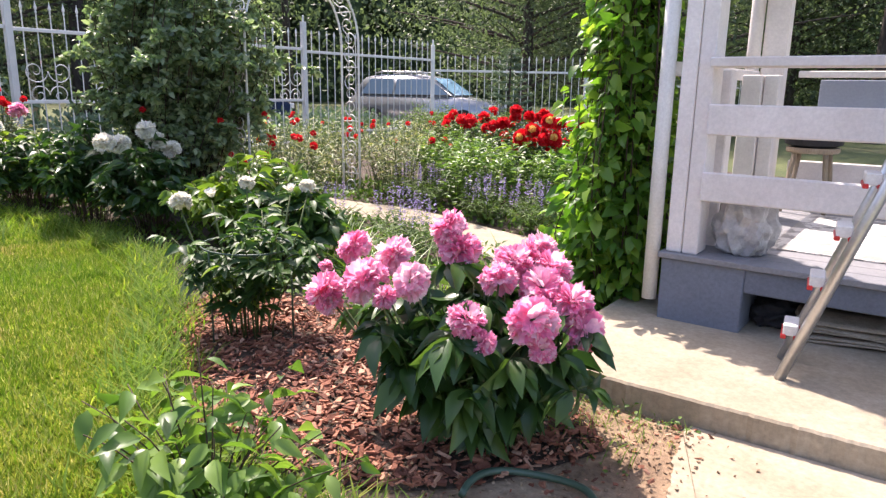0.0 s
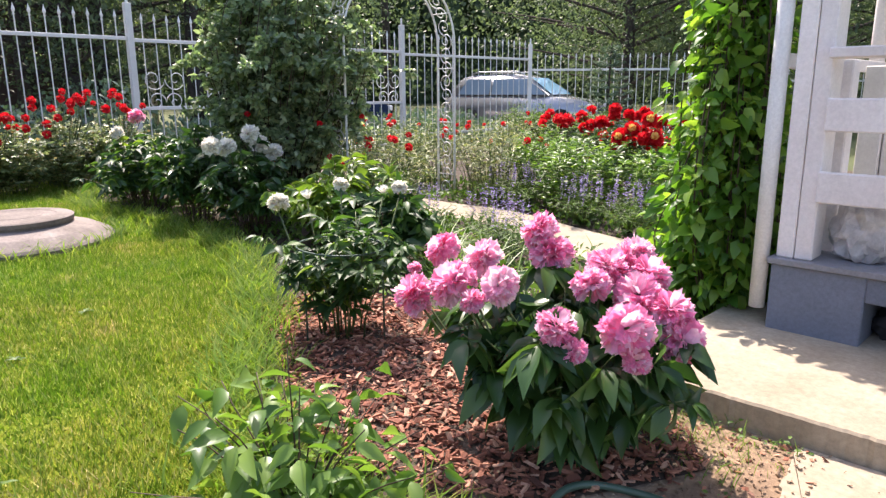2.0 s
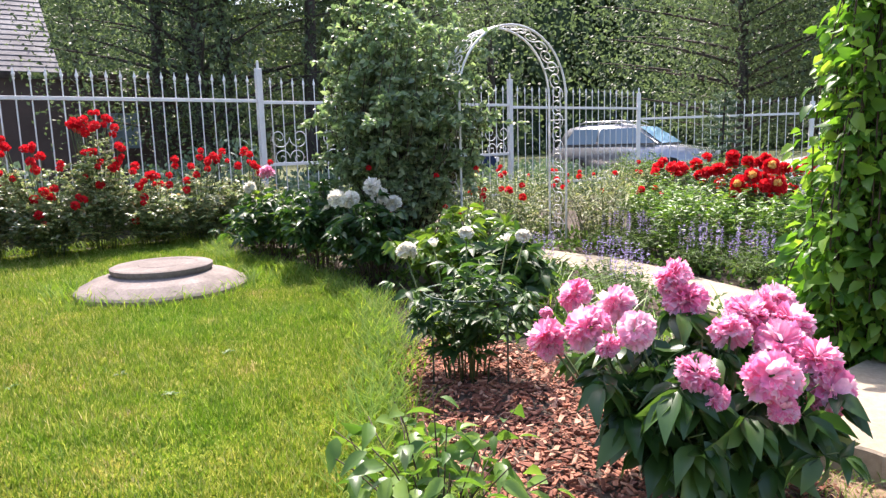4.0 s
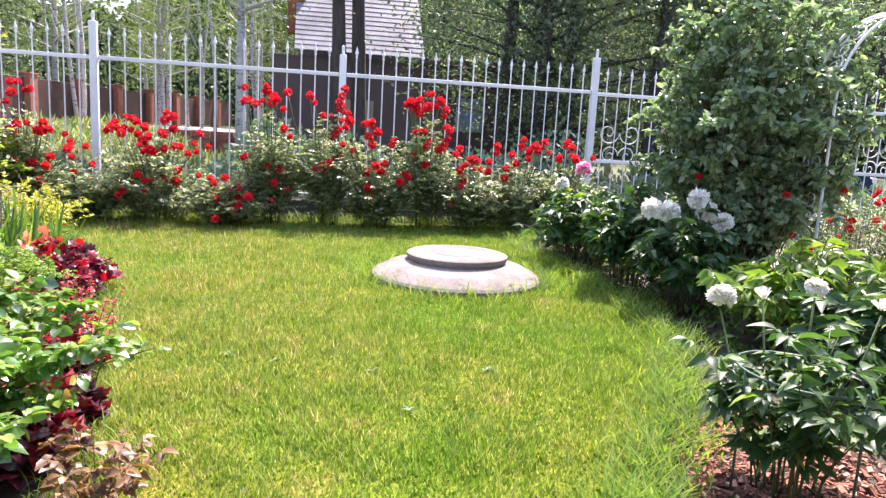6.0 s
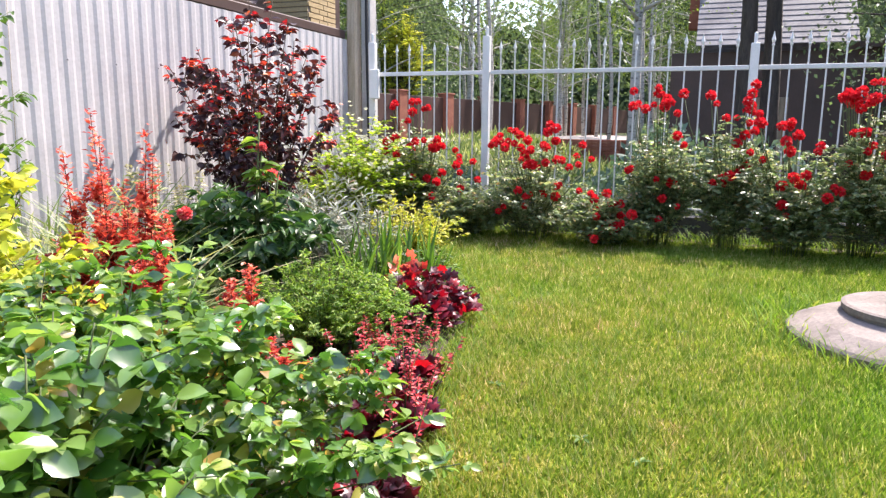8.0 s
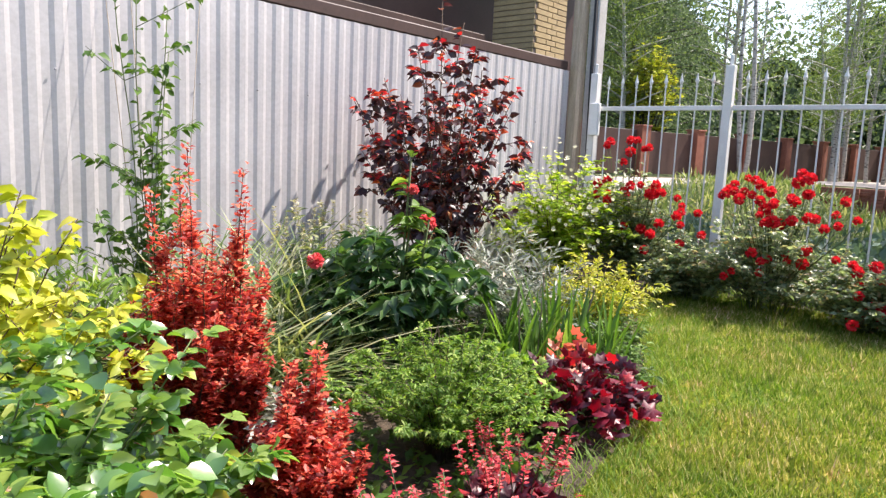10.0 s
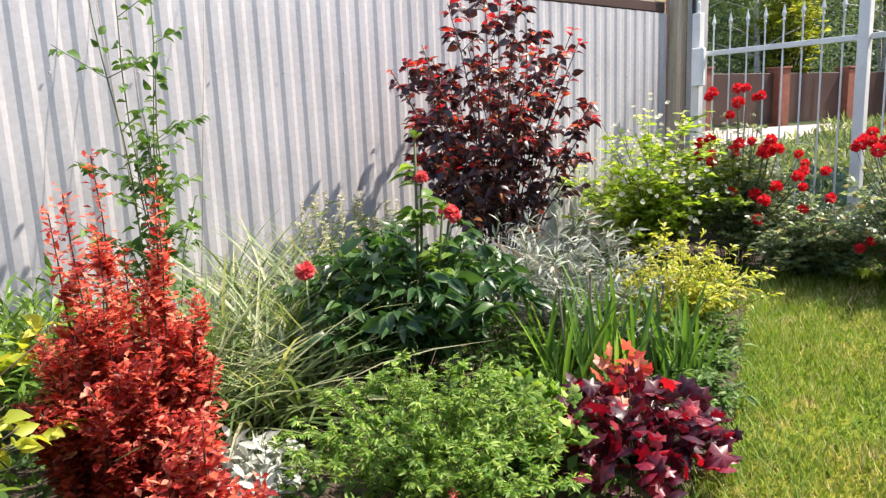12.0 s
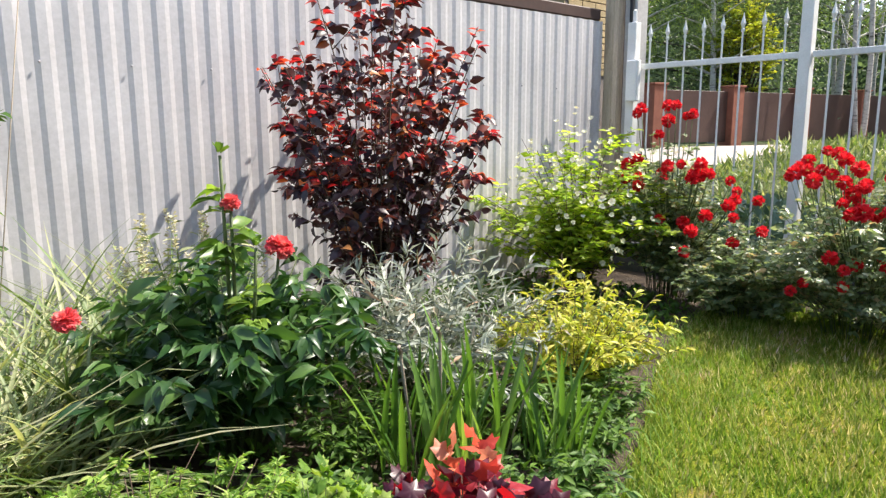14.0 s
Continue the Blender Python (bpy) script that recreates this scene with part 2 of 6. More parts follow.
def blade_material():
    m, nt, b = material("grass_blade")
    g = nt.nodes.new("ShaderNodeNewGeometry")
    c = ramp(nt, g.outputs["Random Per Island"], [(0.0, (0.125, 0.20, 0.02)), (0.45, (0.200, 0.272, 0.034)), (0.74, (0.30, 0.332, 0.068)), (0.9, (0.47, 0.41, 0.17)), (1.0, (0.60, 0.51, 0.29))])
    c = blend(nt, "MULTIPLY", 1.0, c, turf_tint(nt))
    nt.links.new(c, b.inputs["Base Color"])
    b.inputs["Roughness"].default_value = 0.6
    b.inputs["Specular IOR Level"].default_value = 0.2
    t = nt.nodes.new("ShaderNodeBsdfTranslucent")
    nt.links.new(blend(nt, "MULTIPLY", 1.0, c, (1.15, 1.2, 0.9)), t.inputs["Color"])
    mix = nt.nodes.new("ShaderNodeMixShader")
    mix.inputs[0].default_value = 0.4
    nt.links.new(b.outputs[0], mix.inputs[1])
    nt.links.new(t.outputs[0], mix.inputs[2])
    nt.links.new(mix.outputs[0], nt.nodes["Material Output"].inputs["Surface"])
    return m


LAWN, BLADE = lawn_material(), blade_material()

# ---- mesh helpers ----
rng = np.random.default_rng(7)


def mesh_object(name, verts, faces, mat, parent=None, label="", smooth=False):
    me = bpy.data.meshes.new(name)
    me.from_pydata(np.asarray(verts, dtype=float).reshape(-1, 3).tolist(), [], [list(f) for f in faces] if not isinstance(faces, np.ndarray) else faces.tolist())
    me.materials.append(mat)
    if smooth:
        me.shade_smooth()
    ob = new(name, me)
    if parent:
        ob.parent = parent
    if label:
        ob["label"] = label
    return ob


def part(name, bm, mat, parent=None, label="", smooth=False):
    me = bpy.data.meshes.new(name)
    bm.to_mesh(me)
    bm.free()
    me.materials.append(mat)
    if smooth:
        me.shade_smooth()
    ob = new(name, me)
    if parent:
        ob.parent = parent
    if label:
        ob["label"] = label
    return ob


def again(ob, m, parent=None, name=None):
    """One more object on the same mesh."""
    o = new(name or ob.name.split(".")[0], ob.data)
    o.parent = parent
    o.matrix_basis = m
    return o


def thing(name, x, y, z, label, category, group="", kind=""):
    return tagged(new(name), label, category, group, kind) if not (x or y or z) else at(tagged(new(name), label, category, group, kind), x, y, z)


def at(ob, x, y, z, rz=0):
    ob.matrix_basis = pose(x, y, z, 0, 0, rz)
    return ob


def box(bm, x0, x1, y0, y1, z0, z1, bevel=0.0):
    geo = bmesh.ops.create_cube(bm, size=1.0)
    vs = geo["verts"]
    for v in vs:
        v.co = Vector(((x0 + x1) / 2 + v.co.x * (x1 - x0), (y0 + y1) / 2 + v.co.y * (y1 - y0), (z0 + z1) / 2 + v.co.z * (z1 - z0)))
    if bevel:
        es = list({e for v in vs for e in v.link_edges})
        bmesh.ops.bevel(bm, geom=es, offset=bevel, segments=1, affect="EDGES")
    return bm


def boxed(x0, x1, y0, y1, z0, z1, bevel=0.0):
    return box(bmesh.new(), x0, x1, y0, y1, z0, z1, bevel)


class Tubes:
    """Collects tapered tubes along polylines."""
    def __init__(self):
        self.v, self.f, self.n = [], [], 0

    def add(self, pts, r0, r1, sides=5):
        p = np.asarray(pts, dtype=float)
        k = len(p)
        t = np.gradient(p, axis=0)
        t /= np.linalg.norm(t, axis=1)[:, None] + 1e-9
        ref = np.where(np.abs(t[:, 2:3]) > 0.9, [[1.0, 0, 0]], [[0, 0, 1.0]])
        u = np.cross(ref, t)
        u /= np.linalg.norm(u, axis=1)[:, None] + 1e-9
        w = np.cross(t, u)
        a = np.arange(sides) * 2 * np.pi / sides
        r = np.linspace(r0, r1, k)[:, None, None]
        ring = p[:, None] + r * (np.cos(a)[None, :, None] * u[:, None] + np.sin(a)[None, :, None] * w[:, None])
        self.v.append(ring.reshape(-1, 3))
        for i in range(k - 1):
            for j in range(sides):
                a0, a1 = self.n + i * sides + j, self.n + i * sides + (j + 1) % sides
                self.f.append((a0, a1, a1 + sides, a0 + sides))
        self.f.append(tuple(self.n + j for j in range(sides))[::-1])
        self.f.append(tuple(self.n + (k - 1) * sides + j for j in range(sides)))
        self.n += k * sides
        return self

    def make(self, name, mat, parent=None, label="", smooth=True):
        return mesh_object(name, np.concatenate(self.v), self.f, mat, parent, label, smooth)


def tube_part(name, pts, r0, r1, mat, parent=None, sides=8, label=""):
    return Tubes().add(pts, r0, r1, sides).make(name, mat, parent, label)


def lathe(profile, steps=32):
    bm = bmesh.new()
    rings = []
    for r, z in profile:
        rings.append([bm.verts.new((r * math.cos(2 * math.pi * i / steps), r * math.sin(2 * math.pi * i / steps), z)) for i in range(steps)])
    for a, b in zip(rings, rings[1:]):
        for i in range(steps):
            bm.faces.new((a[i], a[(i + 1) % steps], b[(i + 1) % steps], b[i]))
    bm.faces.new(rings[-1])
    bm.faces.new(rings[0][::-1])
    return bm


# leaf shapes: along +X, length 1, all triangles
def blade_shape(widths, fold=0.2, droop=0.25):
    """widths: half widths at even steps between base and tip."""
    k = len(widths)
    v, f = [(0, 0, 0)], []
    for i, w in enumerate(widths):
        x = (i + 1) / (k + 1)
        z = -droop * x * x
        v += [(x, -w, z + fold * w), (x, 0, z), (x, w, z + fold * w)]
    v.append((1, 0, -droop))
    f += [(0, 1, 2), (0, 2, 3)]
    for i in range(k - 1):
        a, b = 1 + 3 * i, 4 + 3 * i
        f += [(a, b, b + 1), (a, b + 1, a + 1), (a + 1, b + 1, b + 2), (a + 1, b + 2, a + 2)]
    a, e = 1 + 3 * (k - 1), len(v) - 1
    f += [(a, e, a + 1), (a + 1, e, a + 2)]
    return np.array(v, float), np.array(f)


LANCE = blade_shape([0.15, 0.14], 0.5, 0.35)
OVATE = blade_shape([0.31, 0.25], 0.45, 0.35)
ROUND = blade_shape([0.29, 0.37, 0.27], 0.35, 0.25)
BROAD = blade_shape([0.19, 0.23, 0.13], 0.45, 0.45)
SIMPLE = blade_shape([0.26], 0.4, 0.2)
NARROW = blade_shape([0.09], 0.4, 0.25)
FLAT = (np.array([(0, 0, 0), (0.5, -0.28, 0.05), (1, 0, -0.12), (0.5, 0.28, 0.05)]), np.array([(0, 1, 2), (0, 2, 3)]))
SWORD = blade_shape([0.019, 0.021, 0.016], 0.5, 0.12)
TUFT = blade_shape([0.025], 0.4, 0.5)
ARCHED = blade_shape([0.014, 0.014, 0.012, 0.008], 0.5, 0.7)
RIBBON = blade_shape([0.008, 0.011, 0.010, 0.006], 0.5, 0.75)


def lobed_shape(lobes=5):
    v, f = [(0, 0, 0)], []
    n = lobes * 2 + 1
    for i in range(n):
        a = radians(-150 + 300 * i / (n - 1))
        r = 0.55 if i % 2 else 0.36
        v.append((0.35 + r * math.cos(a), r * math.sin(a), 0.12 * r * (1 if i % 2 else -1) - 0.1 * abs(a)))
    v.append((0.35, 0, 0.05))
    c = len(v) - 1
    for i in range(1, n):
        f.append((c, i, i + 1))
    f += [(c, 0, 1), (c, n, 0)]
    return np.array(v, float), np.array(f)


LOBED = lobed_shape()


def unit(a):
    return a / (np.linalg.norm(a, axis=-1, keepdims=True) + 1e-9)


class Leaves:
    """Collects leaves: place, way of the midrib, upper side, length."""
    def __init__(self, shape):
        self.shape, self.p, self.d, self.u, self.s = shape, [], [], [], []

    def add(self, p, d, u, s):
        self.p.append(np.atleast_2d(p)), self.d.append(np.atleast_2d(d)), self.u.append(np.atleast_2d(u)), self.s.append(np.atleast_1d(s))

    def arrays(self):
        p, d, u, s = (np.concatenate(x) for x in (self.p, self.d, self.u, self.s))
        d = unit(d)
        y = unit(np.cross(u, d))
        z = np.cross(d, y)
        tv, tf = self.shape
        v = p[:, None] + s[:, None, None] * (tv[None, :, 0:1] * d[:, None] + tv[None, :, 1:2] * y[:, None] + tv[None, :, 2:3] * z[:, None])
        f = tf[None] + (np.arange(len(p)) * len(tv))[:, None, None]
        return v.reshape(-1, 3), f.reshape(-1, 3)

    def make(self, name, mat, parent=None, label="", kind="stuff"):
        v, f = self.arrays()
        ob = mesh_object(name, v, f, mat, parent, label, True)
        if kind:
            ob["kind"] = kind
        return ob


def around(n):
    a = rng.uniform(0, 2 * np.pi, n)
    return np.stack([np.cos(a), np.sin(a), np.zeros(n)], 1)


def leafy(leaves, pts, n, size, start=0.2, lift=0.3, droop=0.0, leaflets=1, petiole=0.0, fan=0.9, tumble=0.0):
    """Leaves along the stem pts (k x 3), from the fraction start to its tip."""
    k = len(pts)
    t = start + (1 - start) * rng.uniform(0, 1, n) ** 0.85
    i = np.clip((t * (k - 1)).astype(int), 0, k - 2)
    fr = (t * (k - 1) - i)[:, None]
    p = pts[i] * (1 - fr) + pts[i + 1] * fr
    tan = unit(pts[i + 1] - pts[i])
    out = around(n)
    d = unit(out + tan * lift + np.array([0, 0, -droop]) + rng.normal(0, 1, (n, 3)) * tumble)
    s = size * rng.uniform(0.65, 1.2, n)
    if petiole:
        p = p + d * (petiole * rng.uniform(0.5, 1.2, n))[:, None]
    for j in range(leaflets):
        a = (j - (leaflets - 1) / 2) * fan + rng.normal(0, 0.12, n)
        side = unit(np.cross([0, 0, 1.0], d))
        dj = d * np.cos(a)[:, None] + side * np.sin(a)[:, None]
        dj[:, 2] -= droop * 0.4 + rng.uniform(-0.1, 0.35, n)
        up = np.array([0, 0, 1.0]) + rng.normal(0, 0.35 + tumble, (n, 3))
        off = 0 if leaflets == 1 else -0.25 * abs(a)[:, None] * d * s[:, None]
        leaves.add(p + off, dj, up, s * (1 if j == leaflets // 2 else 0.85))


def stem_paths(n, r, h, base=0.12, dome=0.4, bend=0.5, low=0.75):
    """Stems from one root to a domed crown; each is 7 points."""
    out = []
    for i in range(n):
        a = i * 2.39996 + rng.uniform(-0.4, 0.4)
        q = math.sqrt((i + 0.5) / n)
        rad = r * q * rng.uniform(0.85, 1.1)
        top = h * (1 - dome * q * q) * rng.uniform(low, 1.0)
        t = np.linspace(0, 1, 7)
        rr = base * r * q + (rad - base * r * q) * t ** (1 + bend)
        z = top * t ** (1 - 0.25 * q)
        aa = a + rng.normal(0, 0.05, 7).cumsum()
        out.append(np.stack([rr * np.cos(aa), rr * np.sin(aa), z], 1))
    return out


def flower_shape(rings, cup=0.5, ruffle=0.12, seed=1):
    """A double blossom of unit radius: rings of (count, radius, height, tilt, petal length, half width)."""
    r = np.random.default_rng(seed)
    v, f, n = [], [], 0
    for count, rad, hgt, tilt, ln, wd in rings:
        for k in range(count):
            a = 2 * math.pi * (k + r.uniform(-0.35, 0.35)) / count
            ti = tilt + r.uniform(-0.2, 0.2)
            c, s = math.cos(a), math.sin(a)
            d = np.array([c * math.cos(ti), s * math.cos(ti), math.sin(ti)])
            y = np.array([-s, c, 0])
            z = np.cross(d, y)
            o = np.array([c * rad, s * rad, hgt])
            for i, (x, w) in enumerate([(0, 0.4), (0.55, 1.0), (1.0, 0.75)]):
                curl = cup * ln * x * x
                for j in (-1, 0, 1):
                    v.append(o + d * ln * x * r.uniform(0.88, 1.08) + y * j * wd * w - z * (-curl + abs(j) * 0.25 * wd * -1) + r.normal(0, ruffle * ln * x, 3))
            for i in (0, 1):
                b = n + 3 * i
                f += [(b, b + 3, b + 4), (b, b + 4, b + 1), (b + 1, b + 4, b + 5), (b + 1, b + 5, b + 2)]
            n += 9
    return np.array(v), np.array(f)


def pompom_shape(n, seed, low=-0.35):
    """A full double blossom of unit radius: broad ruffled petals over a dome."""
    r = np.random.default_rng(seed)
    v, f, c = [], [], 0
    for k in range(n):
        h = 1 - (1 - low) * (k + 0.5) / n
        a = k * 2.39996 + r.uniform(-0.3, 0.3)
        s = math.sqrt(max(0, 1 - h * h))
        d = unit(np.array([s * math.cos(a), s * math.sin(a), h]) + r.normal(0, 0.1, 3))
        away = np.array([math.cos(a), math.sin(a), -0.6 * s]) + r.normal(0, 0.5, 3)
        away = unit(away - d * (away @ d))
        p = unit(d + away * r.uniform(0.1, 0.75))
        y = unit(np.cross(d, away) + r.normal(0, 0.25, 3))
        z = np.cross(p, y)
        ln, wd = r.uniform(0.62, 0.80), r.uniform(0.22, 0.36)
        ph = r.uniform(0, 6.28)
        for x, w in ((0.0, 0.3), (0.6, 1.0), (1.0, 0.8)):
            for j in range(-2, 3):
                wave = 0.07 * x * math.sin(2.6 * j + ph)
                notch = -0.07 * (j % 2) * (x == 1)
                v.append(d * 0.30 + p * ln * (x + notch) + y * j * 0.5 * wd * w + z * (0.06 * abs(j) * x - 0.10 * x * x + wave) + np.array([0, 0, 0.22]))
        for i in (0, 1):
            for j in range(4):
                q = c + 5 * i + j
                f += [(q, q + 5, q + 6), (q, q + 6, q + 1)]
        c += 15
    return np.array(v), np.array(f)


def blossom(name, mat, shape):
    me = bpy.data.meshes.new(name)
    me.from_pydata(shape[0].tolist(), [], shape[1].tolist())
    me.materials.append(mat)
    me.shade_smooth()
    return me


def bloom(me, name, p, size, parent, way=None, label=""):
    """A flower head as a part of its plant."""
    o = new(name, me)
    o.parent = parent
    w = Vector(way if way is not None else (0, 0, 1)) + Vector(rng.normal(0, 0.18, 3))
    o.matrix_basis = Matrix.LocRotScale(Vector(p), w.to_track_quat("Z", "Y") @ Euler((0, 0, rng.uniform(0, 6.28))).to_quaternion(), Vector((size, size, size)))
    if label:
        o["label"] = label
    return o


# ---- ground ----
def sheet(name, outline, z, mat, label, category, thick=0.0, kind="structure", rounded=True):
    """A flat slab with the given outline, its top at z."""
    bm = bmesh.new()
    vs = [bm.verts.new((x, y, z)) for x, y in outline]
    f = bm.faces.new(vs)
    if f.normal.z < 0:
        f.normal_flip()
    if thick:
        g = bmesh.ops.extrude_face_region(bm, geom=[f])
        for v in g["geom"]:
            if isinstance(v, bmesh.types.BMVert):
                v.co.z -= thick
        bmesh.ops.recalc_face_normals(bm, faces=bm.faces)
        top = [e for e in bm.edges if e.verts[0].co.z > z - 1e-4 and e.verts[1].co.z > z - 1e-4]
        if rounded:
            bmesh.ops.bevel(bm, geom=top, offset=min(0.009, thick / 4), segments=1, affect="EDGES")
    bm.normal_update()
    return tagged(part(name, bm, mat), label, category, kind=kind)


def smooth_line(pts, n=6):
    out = []
    for i in range(len(pts) - 1):
        p0, p1, p2, p3 = (np.array(pts[max(0, min(len(pts) - 1, i + k))]) for k in (-1, 0, 1, 2))
        for t in np.arange(n) / n:
            out.append(tuple(0.5 * (2 * p1 + (p2 - p0) * t + (2 * p0 - 5 * p1 + 4 * p2 - p3) * t * t + (3 * p1 - p0 - 3 * p2 + p3) * t ** 3)))
    return out + [tuple(pts[-1])]


SOUTH_EDGE = smooth_line([(3.0, 0.2), (-1.0, 0.15), (-2.6, 0.25), (-3.94, 0.1), (-5.28, -0.25), (-6.3, -0.45), (-7.3, -0.9), (-8.5, -1.5), (-9.95, -1.9)])
NORTH_EDGE = smooth_line([(-9.95, 4.3), (-8.2, 3.45), (-6.6, 3.5), (-5.2, 3.42), (-4.0, 2.98), (-3.15, 2.38), (-2.3, 1.85), (-1.6, 1.75), (-0.9, 1.9), (0.6, 1.9), (3.0, 2.0)])
sheet("ground", [(-150, -150), (150, -150), (150, 150), (-150, 150)], -0.03, GROUND, "uneven wild grass and earth reaching far away", "ground")
sheet("garden_soil", [(-10.4, -3.6), (3, -3.6), (3, 3.1), (-1.5, 3.1), (-1.5, 12.0), (-10.4, 14)], -0.012, SOIL, "dark loose soil of the flower beds", "soil")
sheet("lawn", SOUTH_EDGE + NORTH_EDGE, 0.0, LAWN, "short green lawn with yellowish patches", "lawn")
sheet("dirt_patch", smooth_line([(-1.6, 1.75), (-0.9, 1.9), (-0.2, 1.9), (0.6, 2.1), (0.4, 3.1), (-0.8, 3.14), (-1.6, 3.12), (-1.75, 2.3), (-1.6, 1.75)], 4)[:-1], 0.006, DIRT, "bare dry sandy soil beside the concrete walk", "soil")
def worn(a, b, n, amp, seed):
    """Points from a to b along a crumbled edge."""
    r = np.random.default_rng(seed)
    return [(a[0] + (b[0] - a[0]) * i / n + r.normal(0, amp * 0.4), a[1] + (b[1] - a[1]) * i / n + r.normal(0, amp)) for i in range(n + 1)]


sheet("pavement_upper", worn((-1.62, 3.08), (0.6, 3.09), 110, 0.0025, 5) + [(3, 3.1), (3, 9), (-1.4, 9), (-1.62, 4.9)], 0.12, CONCRETE, "raised pale concrete walk along the verandah", "pavement", 0.16)
sheet("pavement_lower", [(-0.9, 3.075), (3, 3.095), (3, 1.9), (0.2, 1.9)] + worn((0.1, 1.93), (-0.72, 2.3), 46, 0.006, 6) + worn((-0.76, 2.36), (-0.86, 2.75), 24, 0.007, 7) + worn((-0.87, 2.78), (-0.91, 3.06), 18, 0.006, 8), 0.018, CONCRETE, "lower cracked concrete slab dusted with sand", "pavement", 0.03, rounded=False)
PATH_EDGE = smooth_line([(-1.6, 4.6), (-2.4, 4.75), (-3.2, 5.0), (-4.6, 5.5), (-6.6, 5.2), (-10.3, 6.6), (-10.3, 8.4), (-6.6, 6.3), (-4.6, 6.15), (-3.6, 5.85), (-2.6, 5.6), (-1.6, 5.6)], 4)
sheet("path_concrete", PATH_EDGE, 0.012, CONCRETE, "narrow pale concrete garden path to the gate", "path", 0.04)
sheet("road", [(-60, -12), (-13.6, -2.6), (-13.2, 6), (-11.8, 14), (-9, 30), (-14, 60), (-24, 60), (-15, 30), (-16.5, 14), (-17.5, 4), (-60, -4)], -0.012, GRAVEL, "pale gravel road beyond the fence", "road")

# bark mulch under the peonies
mulch = tagged(new("mulch_bed"), "reddish brown bark mulch round the peonies", "mulch", kind="structure")
MULCH_EDGE = smooth_line([(-1.08, 2.72), (-1.35, 2.98), (-2.0, 3.0), (-2.9, 3.3), (-3.6, 3.1), (-3.5, 2.6), (-3.0, 2.38), (-2.3, 1.98), (-1.75, 1.98), (-1.36, 2.22), (-1.08, 2.72)], 4)[:-1]
bm = bmesh.new()
bm.faces.new([bm.verts.new((x, y, 0.012)) for x, y in MULCH_EDGE]).normal_update()
part("mulch_base", bm, SOIL, mulch)


def inside(x, y, poly):
    hit = np.zeros(np.shape(x), bool)
    n = len(poly)
    for i in range(n):
        (x0, y0), (x1, y1) = poly[i], poly[(i + 1) % n]
        cross = ((y0 > y) != (y1 > y)) & (x < (x1 - x0) * (y - y0) / ((y1 - y0) or 1e-9) + x0)
        hit ^= cross
    return hit


def chip_shape(seed):
    r = np.random.default_rng(seed)
    l, w, t = 0.5, 0.2 * r.uniform(0.45, 1.5), 0.06 * r.uniform(0.5, 1.5)
    v = np.array([(sx * l * r.uniform(0.7, 1.1), sy * w * r.uniform(0.5, 1.1), sz * t + 0.06 * sx * r.uniform(-1, 1)) for sz in (-1, 1) for sx, sy in ((-1, -1), (1, -1), (1, 1), (-1, 1))])
    f = np.array([(0, 2, 1), (0, 3, 2), (4, 5, 6), (4, 6, 7), (0, 1, 5), (0, 5, 4), (1, 2, 6), (1, 6, 5), (2, 3, 7), (2, 7, 6), (3, 0, 4), (3, 4, 7)])
    return v, f


def mulch_chips():
    shapes = [chip_shape(s) for s in range(9)]
    data = []
    for v, f in shapes:
        me = bpy.data.meshes.new("chip")
        me.from_pydata(v.tolist(), [], f.tolist())
        me.materials.append(CHIP)
        data.append(me)
    n = 13000
    x, y = rng.uniform(-3.7, -0.9, n), rng.uniform(1.8, 3.4, n)
    keep = inside(x, y, MULCH_EDGE)
    x, y = x[keep], y[keep]
    vs, fs, c, singles = [], [], 0, 0
    for k in range(len(x)):
        rot = Euler((rng.normal(0, 0.3), rng.normal(0, 0.3), rng.uniform(0, 6.28))).to_matrix()
        s = 0.012 + 0.044 * rng.uniform(0, 1) ** 1.8
        if singles < 290 and x[k] > -2.2 and s > 0.036:
            o = new("chip", data[k % 9])
            o.parent = mulch
            o.matrix_basis = Matrix.LocRotScale((x[k], y[k], 0.02 + rng.uniform(0, 0.018)), rot.to_quaternion(), (s, s, s))
            singles += 1
        else:
            v, f = shapes[k % 9]
            vs.append(v @ np.array(rot).T * s + (x[k], y[k], 0.015 + rng.uniform(0, 0.022)))
            fs.append(f + c)
            c += 8
    rest = mesh_object("loose_chips", np.concatenate(vs), np.concatenate(fs), CHIP, mulch)
    rest["kind"] = "stuff"


